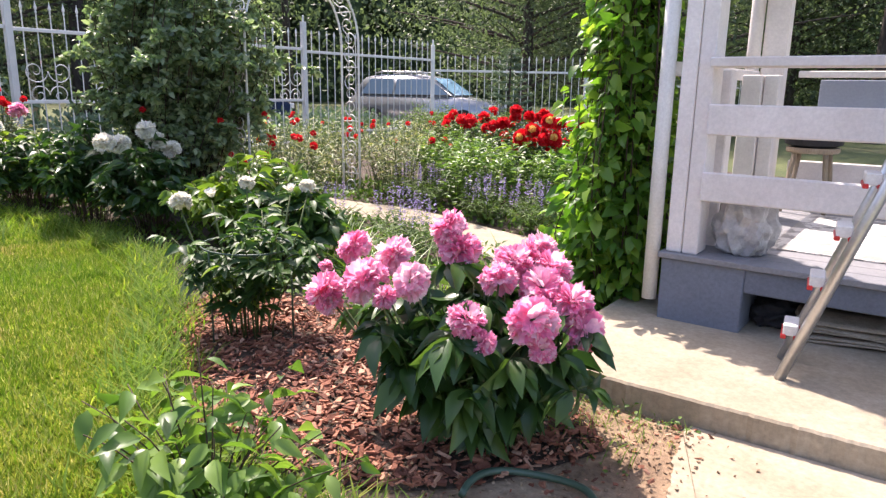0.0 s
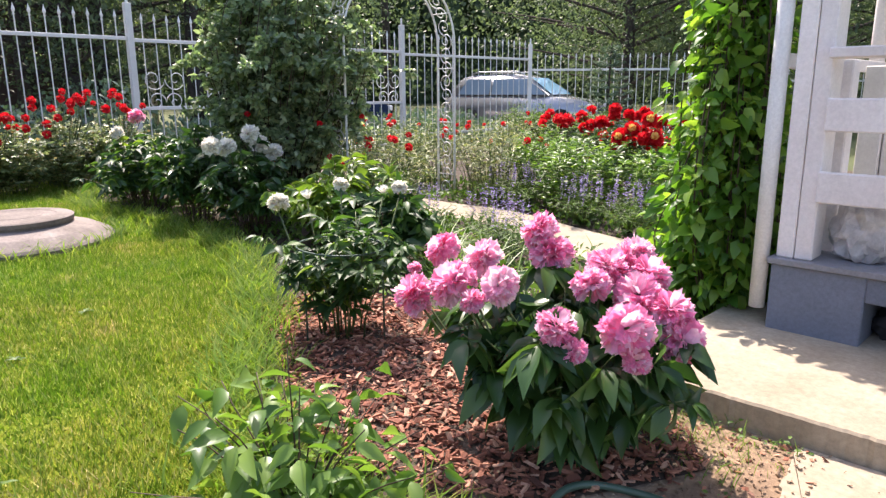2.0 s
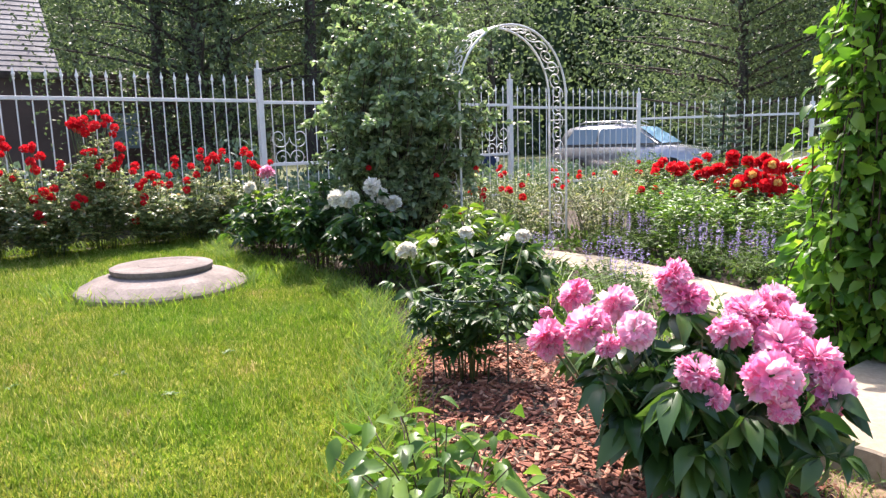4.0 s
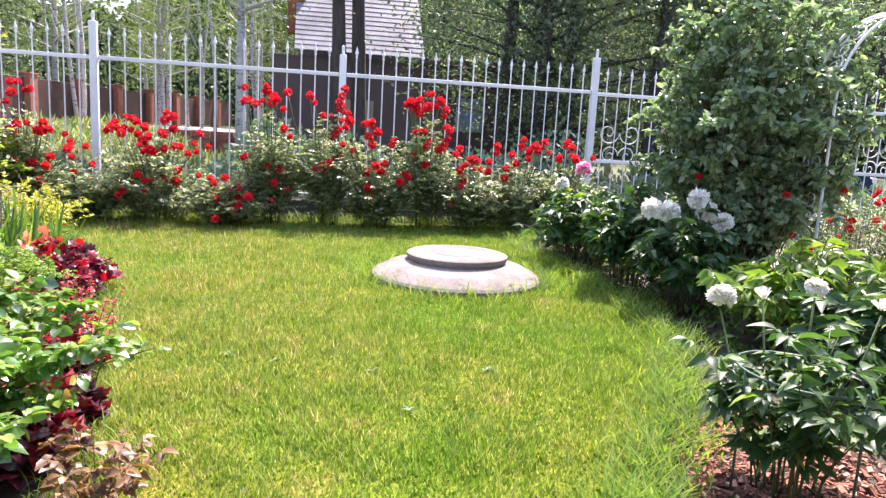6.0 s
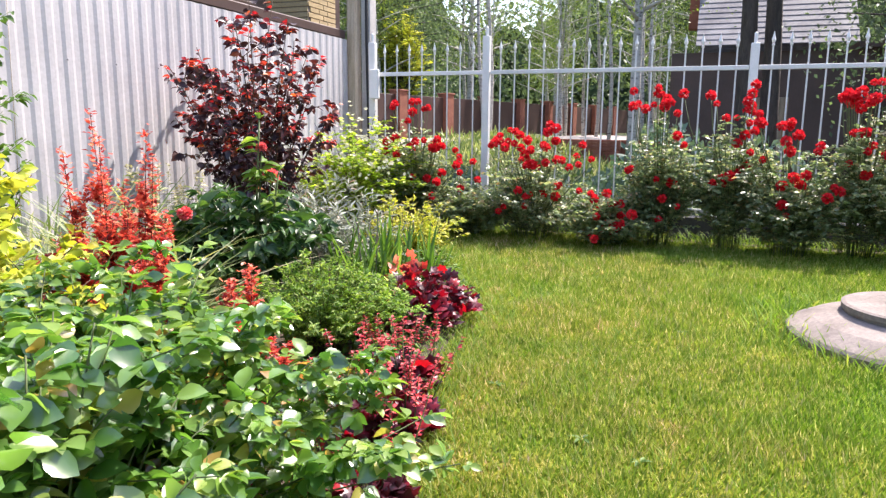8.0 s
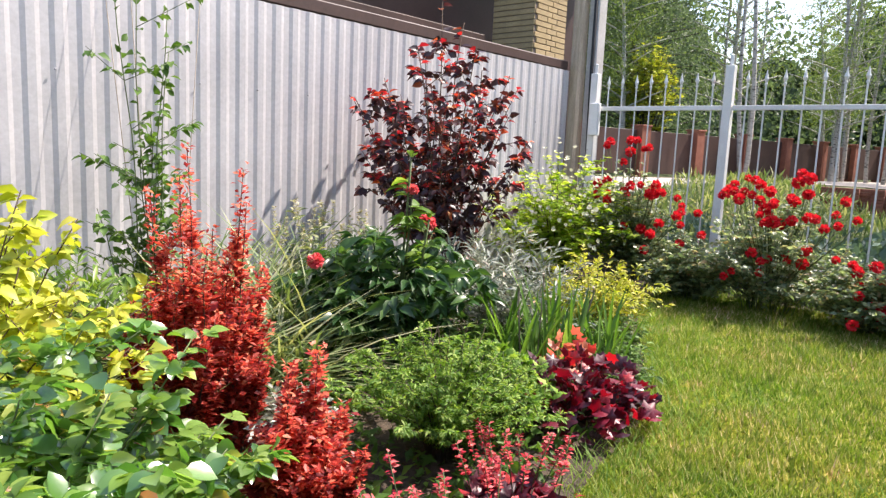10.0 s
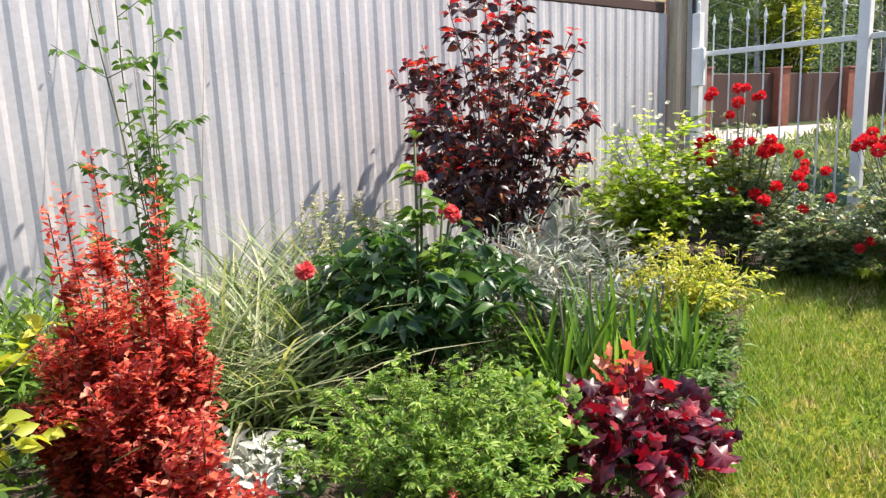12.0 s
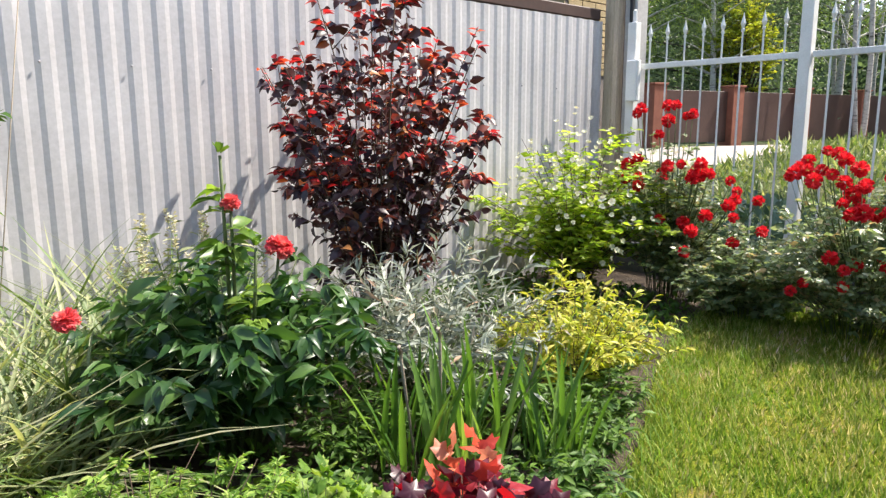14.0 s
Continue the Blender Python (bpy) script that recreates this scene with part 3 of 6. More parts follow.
# ---- fence, walls ----
def corrugated_wall():
    w = tagged(new("wall_south"), "tall galvanised corrugated sheet fence with a brown cap", "fence", kind="structure")
    period, depth, top = 0.16, 0.011, 2.39
    x, v = -10.62, []
    prof = [(0.0, 0), (0.05, 0), (0.08, 1), (0.13, 1)]
    while x < 4:
        v += [(x + px, -3.64 + depth * (1 - h)) for px, h in prof]
        x += period
    v.append((x, -3.64 + depth))
    k = len(v)
    verts = [(a, b, -0.03) for a, b in v] + [(a, b, top) for a, b in v] + [(a, b - 0.004, top) for a, b in v] + [(a, b - 0.004, -0.03) for a, b in v]
    faces = []
    for s in range(3):
        faces += [(s * k + i, s * k + i + 1, (s + 1) * k + i + 1, (s + 1) * k + i) for i in range(k - 1)]
    mesh_object("sheet", verts, faces, METAL_SHEET, w)
    part("cap", boxed(-10.62, 4, -3.80, -3.65, 2.40, 2.51, 0.01), BROWN_METAL, w, "rusty brown cap board")
    part("back_rail", boxed(-10.62, 4, -3.70, -3.665, 1.7, 1.76), BROWN_METAL, w)
    bolt = lathe([(0.008, 0), (0.008, 0.006), (0.004, 0.01)], 6)
    bolt.transform(Matrix.Rotation(radians(-90), 4, "X"))
    b = part("rivet", bolt, METAL_SHEET, w)
    b.matrix_basis = pose(-10.5, -3.617, 1.73)
    for zz in (0.4, 1.73):
        for xx in np.arange(-10.02, 0, 0.48):
            again(b, pose(xx + 0.1, -3.617, zz + rng.uniform(-0.01, 0.01)), w)


corrugated_wall()


def picket_mesh(h, z0):
    bm = lathe([(0.009, z0), (0.009, h - 0.16), (0.016, h - 0.15), (0.016, h - 0.135), (0.009, h - 0.13), (0.024, h - 0.09), (0.010, h - 0.04), (0.002, h)], 6)
    me = bpy.data.meshes.new("picket")
    bm.to_mesh(me)
    bm.free()
    me.materials.append(PAINT)
    return me


def spiral(c, r, turns, a0, hand, axis, n=22):
    """A scroll in the plane of axis and z."""
    pts = []
    for i in range(n + 1):
        t = i / n
        a = a0 + hand * turns * 2 * math.pi * t
        rr = r * (1 - 0.85 * t)
        pts.append(np.array(c) + rr * math.cos(a) * np.array(axis) + np.array((0, 0, rr * math.sin(a))))
    return pts


def fence_section(p0, p1, h, rail, post0, gate=False, last=False, spacing=0.175, base=0.0):
    f = tagged(new("fence_section"), "white-painted iron gate leaf with scrolls and spear tips" if gate else "white-painted iron fence section with spear-tipped pickets", "gate" if gate else "fence", "iron fence along the road")
    p0, p1 = Vector((*p0, 0)), Vector((*p1, 0))
    L = (p1 - p0).length
    d = (p1 - p0).normalized()
    m = Matrix.Translation(p0) @ d.to_track_quat("X", "Z").to_matrix().to_4x4()
    f.matrix_basis = m
    for z in ((base + 0.3, rail) if not gate else (0.15, 0.95, rail)):
        part("rail", boxed(0.05, L - 0.05, -0.018, 0.018, z - 0.025, z + 0.025, 0.004), PAINT, f)
    n = int(L / spacing)
    me = picket_mesh(h, base + 0.12)
    for i in range(1, n):
        o = new("picket", me)
        o.parent = f
        o.matrix_basis = pose(L * i / n, 0, 0)
    part("post", box(boxed(-0.045, 0.045, -0.045, 0.045, -0.05, post0 - 0.12, 0.006), -0.02, 0.02, -0.02, 0.02, post0 - 0.13, post0, 0.015), PAINT, f)
    if last:
        part("post", box(boxed(L - 0.045, L + 0.045, -0.045, 0.045, -0.05, post0 - 0.12, 0.006), L - 0.02, L + 0.02, -0.02, 0.02, post0 - 0.13, post0, 0.015), PAINT, f)
    if gate:
        for cx in np.arange(0.45, L, 0.9):
            for sx in (-1, 1):
                for sz, r in ((1, 0.17), (-1, 0.14)):
                    Tubes().add(spiral((cx + sx * r, 0.0, 1.2 + sz * 0.16), r, 1.4, math.pi if sx > 0 else 0, sx * sz, (1, 0, 0)), 0.009, 0.007, 5).make("scroll", PAINT, f)
    return f


FX = -10.55
fence_section((FX, -3.21), (FX, -1.63), 2.30, 1.92, 2.45)
fence_section((FX, -1.63), (FX, 1.45), 2.30, 1.92, 2.48)
fence_section((FX, 1.45), (FX, 5.02), 2.30, 1.92, 2.30)
fence_section((FX, 5.02), (FX, 7.63), 2.28, 1.90, 2.52, gate=True)
fence_section((FX, 7.63), (FX, 10.25), 2.28, 1.90, 2.1, gate=True)
fence_section((FX, 10.25), (FX, 14.37), 2.28, 1.86, 2.52, spacing=0.2)
fence_section((FX, 14.37), (-7.75, 16.9), 2.00, 1.62, 2.33)
fence_section((-7.75, 16.9), (-4.2, 20.4), 1.72, 1.34, 2.0, last=True)
tagged(part("fence_plinth", boxed(-10.62, -10.42, -3.6, 4.95, -0.03, 0.24, 0.01), KERB), "low dark concrete footing under the iron fence", "footing", kind="structure")


def utility_pole():
    p = thing("utility_pole", -10.82, -3.55, 0, "weathered wooden pole bolted to a concrete post, with a cable", "pole")
    part("wooden_pole", boxed(-0.10, 0.06, -0.17, -0.01, -0.03, 7.0, 0.03), POLEWOOD, p)
    part("concrete_post", boxed(-0.26, -0.05, 0.0, 0.14, -0.03, 5.0, 0.015), PALECONCRETE, p)
    tube_part("cable", [(-0.03, 0.12, 0.05), (-0.03, 0.12, 1.2), (-0.03, 0.10, 2.4), (-0.03, 0.10, 4.9)], 0.022, 0.022, BLACKRUBBER, p, 6)
    part("meter_box", boxed(0.31, 0.39, 0.34, 0.46, 1.60, 1.98, 0.01), PAINT, p, "small white electric meter box")


utility_pole()


# ---- well cover ----
def well_cover():
    w = thing("well_cover", -6.62, 2.28, 0, "weathered concrete well cover with a low conical skirt", "well cover")
    part("skirt", lathe([(0.71, -0.03), (0.72, 0.045), (0.70, 0.065), (0.58, 0.125), (0.44, 0.165), (0.40, 0.168)], 48), CAPSTONE, w)
    part("lid", lathe([(0.41, 0.164), (0.415, 0.186), (0.425, 0.190), (0.428, 0.222), (0.41, 0.230), (0.30, 0.234), (0.29, 0.230), (0.2, 0.230), (0.19, 0.235), (0.05, 0.236)], 48), CAPSTONE, w)


well_cover()


# ---- verandah ----
def verandah():
    v = tagged(new("verandah"), "white-painted wooden verandah on a grey-blue plinth", "verandah", kind="structure")
    zt = 0.45
    part("plinth", boxed(-1.345, -0.955, 3.95, 4.35, 0.10, zt - 0.02, 0.006), PLINTH, v)
    part("plinth_beam", boxed(-0.955, 3, 3.952, 4.1, 0.315, zt - 0.02, 0.006), PLINTH, v)
    part("plinth_back", boxed(-1.34, 3, 5.2, 5.4, 0.0, zt - 0.022), PLINTH, v)
    part("plinth_side", boxed(-1.343, -1.2, 4.35, 5.2, 0.0, zt - 0.021), PLINTH, v)
    for i in range(16):
        y0 = 3.93 + i * 0.145
        part("deck_board", boxed(-1.36, 3, y0, y0 + 0.139, zt - 0.02, zt + 0.008, 0.003), DECK, v)
    for x0, x1 in ((-1.335, -1.262), (-1.258, -1.185)):
        part("post_board", boxed(x0, x1, 3.97, 4.12, zt + 0.008, 2.9, 0.006), TIMBER, v)
    part("stub_post", boxed(-1.29, -1.175, 4.24, 4.35, zt, 1.33, 0.006), TIMBER, v)
    tube_part("rear_pipe", [(-1.50, 6.06, zt), (-1.50, 6.06, 1.6), (-1.50, 6.06, 2.88)], 0.047, 0.047, TIMBER, v, 12)
    part("post", boxed(-1.445, -1.29, 6.06, 6.20, zt, 2.9, 0.008), TIMBER, v)
    part("stub_post", box(boxed(-1.38, -1.26, 5.3, 5.42, zt, 1.33, 0.006), -1.255, -1.17, 5.33, 5.45, zt, 1.33, 0.006), TIMBER, v)
    part("post", boxed(1.9, 2.05, 3.97, 4.12, zt + 0.008, 2.9, 0.008), TIMBER, v)
    for z0, z1, y0, y1 in ((1.33, 1.375, 3.90, 4.05), (1.03, 1.17, 3.945, 3.975), (0.725, 0.86, 3.94, 3.975)):
        part("rail_board", boxed(-1.19, 1.9, y0, y1, z0, z1, 0.006), TIMBER, v)
    for z0, z1 in ((1.33, 1.375), (0.62, 0.76)):
        part("rail_board", boxed(-1.2, 2.6, 6.1, 6.14, z0, z1, 0.006), TIMBER, v)
    part("side_board", boxed(-1.48, -1.44, 4.13, 6.05, 1.3, 1.37, 0.005), TIMBER, v)
    part("back_panel", boxed(-1.1, 2.6, 6.4, 6.43, 0.95, 1.32, 0.004), PANELBLUE, v, "grey-blue board behind the far rail")
    part("roof", boxed(-1.75, 3.3, 3.45, 6.6, 2.9, 3.0), TIMBER, v)
    tagged(part("floor_mat", boxed(-0.95, 2, 4.35, 5.6, zt + 0.009, zt + 0.016), MAT_WHITE), "white mat with a fine grey pattern", "mat")


verandah()


def downpipe():
    d = thing("downpipe", -1.405, 3.99, 0, "white plastic rain downpipe on the verandah corner", "downpipe")
    tube_part("pipe", [(0, 0, 0.20), (0, 0, 1.0), (0, 0, 2.85)], 0.036, 0.036, PAINT, d, 14)
    for z in (1.75,):
        tube_part("bracket", [(0, 0, z), (0, 0, z + 0.03)], 0.046, 0.046, PAINT, d, 14)


downpipe()


def ladder():
    l = thing("step_ladder", -0.69, 3.49, 0.12, "aluminium step ladder with red-edged treads, standing open", "ladder")
    top = np.array((0.45, 0.10, 1.38))
    for off in ((0, 0, 0), (-0.035, 0.24, 0)):
        o = np.array(off)
        tube_part("stile", [o, o + top * 0.5, o + top], 0.022, 0.020, ALU, l, 8)
    for t in (0.135, 0.285, 0.43, 0.575, 0.72, 0.865):
        tread = part("tread", boxed(-0.05, 0.005, 0.02, 0.16, -0.022, 0.022, 0.004), PAINT, l, "white ribbed tread")
        tread.matrix_basis = Matrix.Translation(top * t + (-0.02, -0.01, 0.01)) @ pose(0, 0, 0, 0, 0, 8)
        for x0 in (-0.056, -0.01):
            part("corner_cap", boxed(x0, x0 + 0.02, 0.014, 0.166, -0.034, -0.016, 0.003), REDPLASTIC, tread, "red plastic edge")
    for off in ((0.85, 0.05, 0), (0.78, 0.30, 0)):
        o = np.array(off)
        tube_part("rear_leg", [o, o + (top * 0.98 + (0.06, 0, 0) + (o - (0.85, 0.05, 0)) - o) * 0.5, top * 0.98 + (0.06, 0, 0) + (o - (0.85, 0.05, 0))], 0.017, 0.017, ALU, l, 8)


ladder()


def lumpy(name, size, mat, parent, seed, squash=1.0, label="", amp=0.25, scale=2.5):
    bm = bmesh.new()
    bmesh.ops.create_icosphere(bm, subdivisions=4, radius=1.0)
    for v in bm.verts:
        n = noise.noise(v.co * scale + Vector((seed, seed * 2.1, 0)))
        v.co *= 1 + amp * n
        v.co = Vector((v.co.x * size[0], v.co.y * size[1], max(v.co.z, -0.75) * size[2]))
    return part(name, bm, mat, parent, label, True)


b = tagged(lumpy("plastic_bag", (0.14, 0.12, 0.17), BAG, None, 4, amp=0.34, scale=2.8), "crumpled clear plastic bag with rubbish in it", "bag")
for f in b.data.polygons:
    f.use_smooth = False
at(b, -1.02, 4.16, 0.459 + 0.128)


def folded_cloth(x, y, width, depth, layers, mat, label, seed):
    """A cloth laid back and forth in soft folds."""
    r = np.random.default_rng(seed)
    prof, step = [], 0.026
    for k in range(layers):
        xs = np.linspace(-width / 2, width / 2, 12) * (1 if k % 2 == 0 else -1) * r.uniform(0.86, 1.05)
        prof += [(u, 0.014 + step * k + 0.006 * math.sin(9 * u + k) + r.normal(0, 0.0015)) for u in xs]
        turn = xs[-1]
        prof += [(turn + math.copysign(0.014 * math.sin(q), turn), 0.014 + step * (k + 0.5 - 0.5 * math.cos(q))) for q in (0.8, 1.6, 2.4)] if k < layers - 1 else []
    n, m = len(prof), 9
    v = [(u + 0.012 * math.sin(3 * j + seed), -depth / 2 + depth * j / (m - 1), z * (1 - 0.25 * (2 * j / (m - 1) - 1) ** 2) + 0.004 * math.sin(5 * j + 7 * u)) for u, z in prof for j in range(m)]
    f = [(i * m + j, i * m + j + 1, (i + 1) * m + j + 1, (i + 1) * m + j) for i in range(n - 1) for j in range(m - 1)]
    o = mesh_object("folded_cloth", v, f, mat, smooth=True)
    so = o.modifiers.new("thickness", "SOLIDIFY")
    so.thickness = 0.008
    at(tagged(o, label, "cloth"), x, y, 0.122, 8 * seed)


at(tagged(lumpy("crumpled_cloth", (0.12, 0.12, 0.075), DARK, None, 9, amp=0.5, scale=3.5), "crumpled dark cloth under the deck", "cloth"), -0.84, 4.22, 0.12 + 0.056)
folded_cloth(-0.56, 4.16, 0.34, 0.26, 5, CLOTH, "folded beige cloth under the deck", 1)
folded_cloth(-0.14, 4.2, 0.26, 0.24, 4, BLUECLOTH, "folded blue cloth under the deck", 2)


def stool():
    s = thing("stool", -1.0, 5.75, 0.462, "small wooden stool with a dark round cushion", "stool")
    part("cushion", lathe([(0.12, 0.42), (0.17, 0.44), (0.18, 0.48), (0.16, 0.51), (0.05, 0.515)], 24), DARK, s)
    part("seat", lathe([(0.15, 0.385), (0.16, 0.395), (0.16, 0.42)], 24), WOOD, s)
    for sx in (-1, 1):
        for sy in (-1, 1):
            tube_part("leg", [(sx * 0.09, sy * 0.09, 0.39), (sx * 0.13, sy * 0.13, 0.0)], 0.017, 0.013, WOOD, s)


stool()


def hose():
    pts = []
    for i in range(41):
        a = radians(200 - i * 6.2)
        pts.append((-1.12 + 0.20 * math.cos(a), 2.24 + 0.20 * math.sin(a), 0.032 + 0.012 * math.sin(i * 0.31)))
    pts += [(-1.02 + 0.05 * k, 2.02 - 0.09 * k, 0.025) for k in range(1, 10)]
    o = Tubes().add(pts, 0.012, 0.012, 8).make("garden_hose", HOSE)
    tagged(o, "green rubber garden hose looped on bare soil", "hose")


hose()


# ---- arch ----
def garden_arch():
    g = thing("garden_arch", -5.8, 0, 0, "white wrought-iron garden arch with scrollwork sides", "arch")
    y0, y1, spring, crown = 5.05, 6.62, 1.68, 2.42
    cy, rad = (y0 + y1) / 2, (y1 - y0) / 2

    def line(x, inset):
        left = [(x, y0 + inset, z) for z in np.linspace(0, spring, 6)]
        arc = [(x, cy - (rad - inset) * math.cos(a), spring + (crown - spring - inset) * math.sin(a)) for a in np.linspace(0, math.pi, 22)[1:-1]]
        return left + arc + [(x, y1 - inset, z) for z in np.linspace(spring, 0, 6)]

    path = np.array(line(-0.13, 0.0))
    for x in (0.0, -0.26):
        tube_part("hoop", line(x, 0.0), 0.013, 0.013, PAINT, g, 6)
    dist = np.concatenate([[0], np.linalg.norm(np.diff(path, axis=0), axis=1).cumsum()])
    for k, s in enumerate(np.arange(0.12, dist[-1] - 0.05, 0.15)):
        c = np.array([np.interp(s, dist, path[:, i]) for i in range(3)])
        e = np.array([np.interp(s + 0.02, dist, path[:, i]) for i in range(3)])
        way = unit(e - c)
        hand = 1 if k % 2 else -1
        curl = []
        for i in range(17):
            t = i / 16
            a = 0.5 * math.pi + hand * 2.7 * math.pi * t
            curl.append(c + (0.098 - 0.075 * t) * (math.cos(a) * np.array((1.0, 0, 0)) + math.sin(a) * way))
        Tubes().add(curl, 0.007, 0.006, 4).make("scroll", PAINT, g)
        if k % 4 == 0:
            tube_part("rung", [c + (0.13, 0, 0), c - (0.13, 0, 0)], 0.006, 0.006, PAINT, g, 5)


garden_arch()


# ---- beyond the fence ----
def car(name, x, y, rz, paint, label):
    c = thing(name, x, y, 0, label, "car")
    c.matrix_basis = pose(x, y, -0.02, 0, 0, rz)
    prof = [(-2.2, 0.35), (-2.2, 0.85), (-2.05, 1.0), (-1.9, 1.02), (1.0, 1.0), (2.0, 0.86), (2.2, 0.66), (2.22, 0.35)]
    cab = [(-2.05, 1.0), (-1.75, 1.50), (-1.2, 1.60), (-0.1, 1.60), (0.35, 1.50), (1.15, 1.0)]

    def prism(pts, w0, w1, zmid):
        bm = bmesh.new()
        rows = []
        for s in (-1, 1):
            rows.append([bm.verts.new((px, s * (w0 if pz < zmid else w1), pz)) for px, pz in pts])
        bm.faces.new(rows[0][::-1])
        bm.faces.new(rows[1])
        for i in range(len(pts)):
            j = (i + 1) % len(pts)
            bm.faces.new((rows[0][i], rows[0][j], rows[1][j], rows[1][i]))
        bmesh.ops.recalc_face_normals(bm, faces=bm.faces)
        bmesh.ops.bevel(bm, geom=bm.edges[:], offset=0.05, segments=2, affect="EDGES")
        return bm

    part("body", prism(prof, 0.88, 0.86, 0.9), paint, c, smooth=True)
    part("cabin", prism(cab, 0.85, 0.66, 1.2), paint, c, smooth=True)
    bm = bmesh.new()
    bm.faces.new([bm.verts.new(p) for p in ((1.10, -0.76, 1.05), (1.10, 0.76, 1.05), (0.43, 0.62, 1.50), (0.43, -0.62, 1.50))])
    part("windscreen", bm, SKYGLASS, c, "windscreen with a pale blue sky reflection in its colour")
    for s in (-1, 1):
        for x0, x1, x2, x3 in ((-1.75, -0.75, -0.75, -1.5), (-0.68, 0.95, 0.33, -0.68)):
            bm = bmesh.new()
            bm.faces.new([bm.verts.new((px, s * (0.88 if pz < 1.2 else 0.70), pz)) for px, pz in ((x0, 1.05), (x1, 1.05), (x2, 1.47), (x3, 1.47))])
            part("side_window", bm, CARGLASS, c)
        for wx in (-1.35, 1.4):
            bm = lathe([(0.2, -0.1), (0.33, -0.11), (0.34, 0), (0.33, 0.11), (0.2, 0.1)], 20)
            bm.transform(pose(wx, s * 0.8, 0.34, 90))
            w = part("wheel", bm, BLACKRUBBER, c)
            bm = lathe([(0.2, -0.09), (0.19, 0.0), (0.2, 0.09)], 16)
            bm.transform(pose(wx, s * 0.83, 0.34, 90))
            part("rim", bm, ALU, w)
        tube_part("roof_rail", [(-1.4, s * 0.6, 1.62), (-1.2, s * 0.6, 1.67), (0.0, s * 0.6, 1.67), (0.2, s * 0.6, 1.6)], 0.02, 0.02, ALU, c)
        part("headlight", boxed(2.1, 2.21, s * 0.7 - 0.14, s * 0.7 + 0.14, 0.66, 0.8, 0.02), PAINT, c)
    return c


car("parked_car", -12.72, 17.1, 14, CARSILVER, "silver estate car parked on the road behind the fence")
car("parked_car", -15.6, 11.4, 75, CARBLUE, "dark blue car parked behind the gate")


def brown_house():
    h = thing("house", -24, 3.2, 0, "brown-clad house with a grey profiled metal roof", "house")
    part("wall", boxed(-4, 2, -3.2, 5.4, -0.03, 3.2), BROWN_METAL, h)
    bm = bmesh.new()
    courses = 26
    rows = []
    for side in (1, -1):
        for i in range(courses + 1):
            t = i / courses
            x, z = -1.0 + side * 3.7 * (1 - t), 3.3 + 3.9 * t
            for lift in (0.0, 0.018):
                rows.append((side, [bm.verts.new((x, y, z + lift)) for y in np.linspace(-2.6, 1.05, 19)]))
    for (s0, a), (s1, b2) in zip(rows, rows[1:]):
        if s0 == s1:
            for k in range(18):
                bm.faces.new((a[k], a[k + 1], b2[k + 1], b2[k]))
    r = part("roof", bm, ROOF_METAL, h)
    bm = bmesh.new()
    for k in range(5):
        box(bm, -0.5 + k * 0.0, -0.1, -0.25, 0.25, 3.6 + k * 0.5, 4.1 + k * 0.5, 0.01)
    ch = part("chimney", bm, REDBRICK, r)
    ch.matrix_basis = pose(1.4, -2.6, 0.3)
    part("roof_right", box(bmesh.new(), -3.9, 2.4, 1.1, 5.5, 3.2, 3.35), BROWN_METAL, h)
    part("window", boxed(2.0, 2.03, 2.2, 3.1, 1.3, 2.3, 0.01), CARGLASS, h)
    part("door", boxed(2.0, 2.03, -1.2, -0.3, 0.0, 2.05, 0.01), WOOD, h)


brown_house()


def neighbour_house():
    h = thing("house", -13.5, -7.45, 0, "dark brown neighbouring house with a yellow brick pillar", "house")
    part("wall", boxed(-1.0, 8.0, -4, 1.6, -0.03, 4.5), BROWN_METAL, h)
    part("eave", boxed(-1.2, 8.3, -4.2, 2.1, 4.5, 4.7), BROWN_METAL, h)
    part("fascia", boxed(1.9, 8.0, 1.62, 1.72, 2.98, 3.12, 0.01), BROWN_METAL, h, "brown strip along the dark wall")
    pillar = part("brick_pillar", boxed(1.55, 2.34, 2.2, 2.9, -0.03, 4.4), CAPSTONE, h, "yellow brick pillar with pale joints")
    bm = boxed(-0.12, 0.12, -0.012, 0.012, -0.0325, 0.0325, 0.004)
    first = part("brick", bm, BRICK, pillar)
    first.matrix_basis = pose(1.67, 2.905, 2.0)
    for c in range(30):
        z = 2.0 + 0.076 * c
        for k in range(4):
            x = 1.55 + 0.12 + 0.25 * k - (0.125 if c % 2 else 0)
            if x < 2.3 and (k or c):
                again(first, pose(min(max(x, 1.67), 2.22), 2.905, z), pillar)
        for k in range(3):
            again(first, pose(2.345, 2.32 + 0.23 * k, z, 0, 0, 90), pillar)


neighbour_house()


def bank_height(x, y):
    """Rise of the land towards the road in the south-west."""
    u, v = min(max((-13.8 - x) / 5.5, 0), 1), min(max((1.0 - y) / 5, 0), 1)
    return 0.88 * u * u * (3 - 2 * u) * v * v * (3 - 2 * v) - 0.03


def bank(name, xs, corner, mat, lift, label, category):
    """A strip of the rising land; corner(x) gives its two y limits."""
    v, f, m = [], [], 24
    for x in xs:
        y0, y1 = corner(x)
        v += [(x, y, bank_height(x, y) + lift) for y in np.linspace(y0, y1, m + 1)]
    for i in range(len(xs) - 1):
        for j in range(m):
            q = i * (m + 1) + j
            f.append((q, q + 1, q + m + 2, q + m + 1))
    o = mesh_object(name, v, f, mat, smooth=True)
    return tagged(o, label, category, kind="structure")


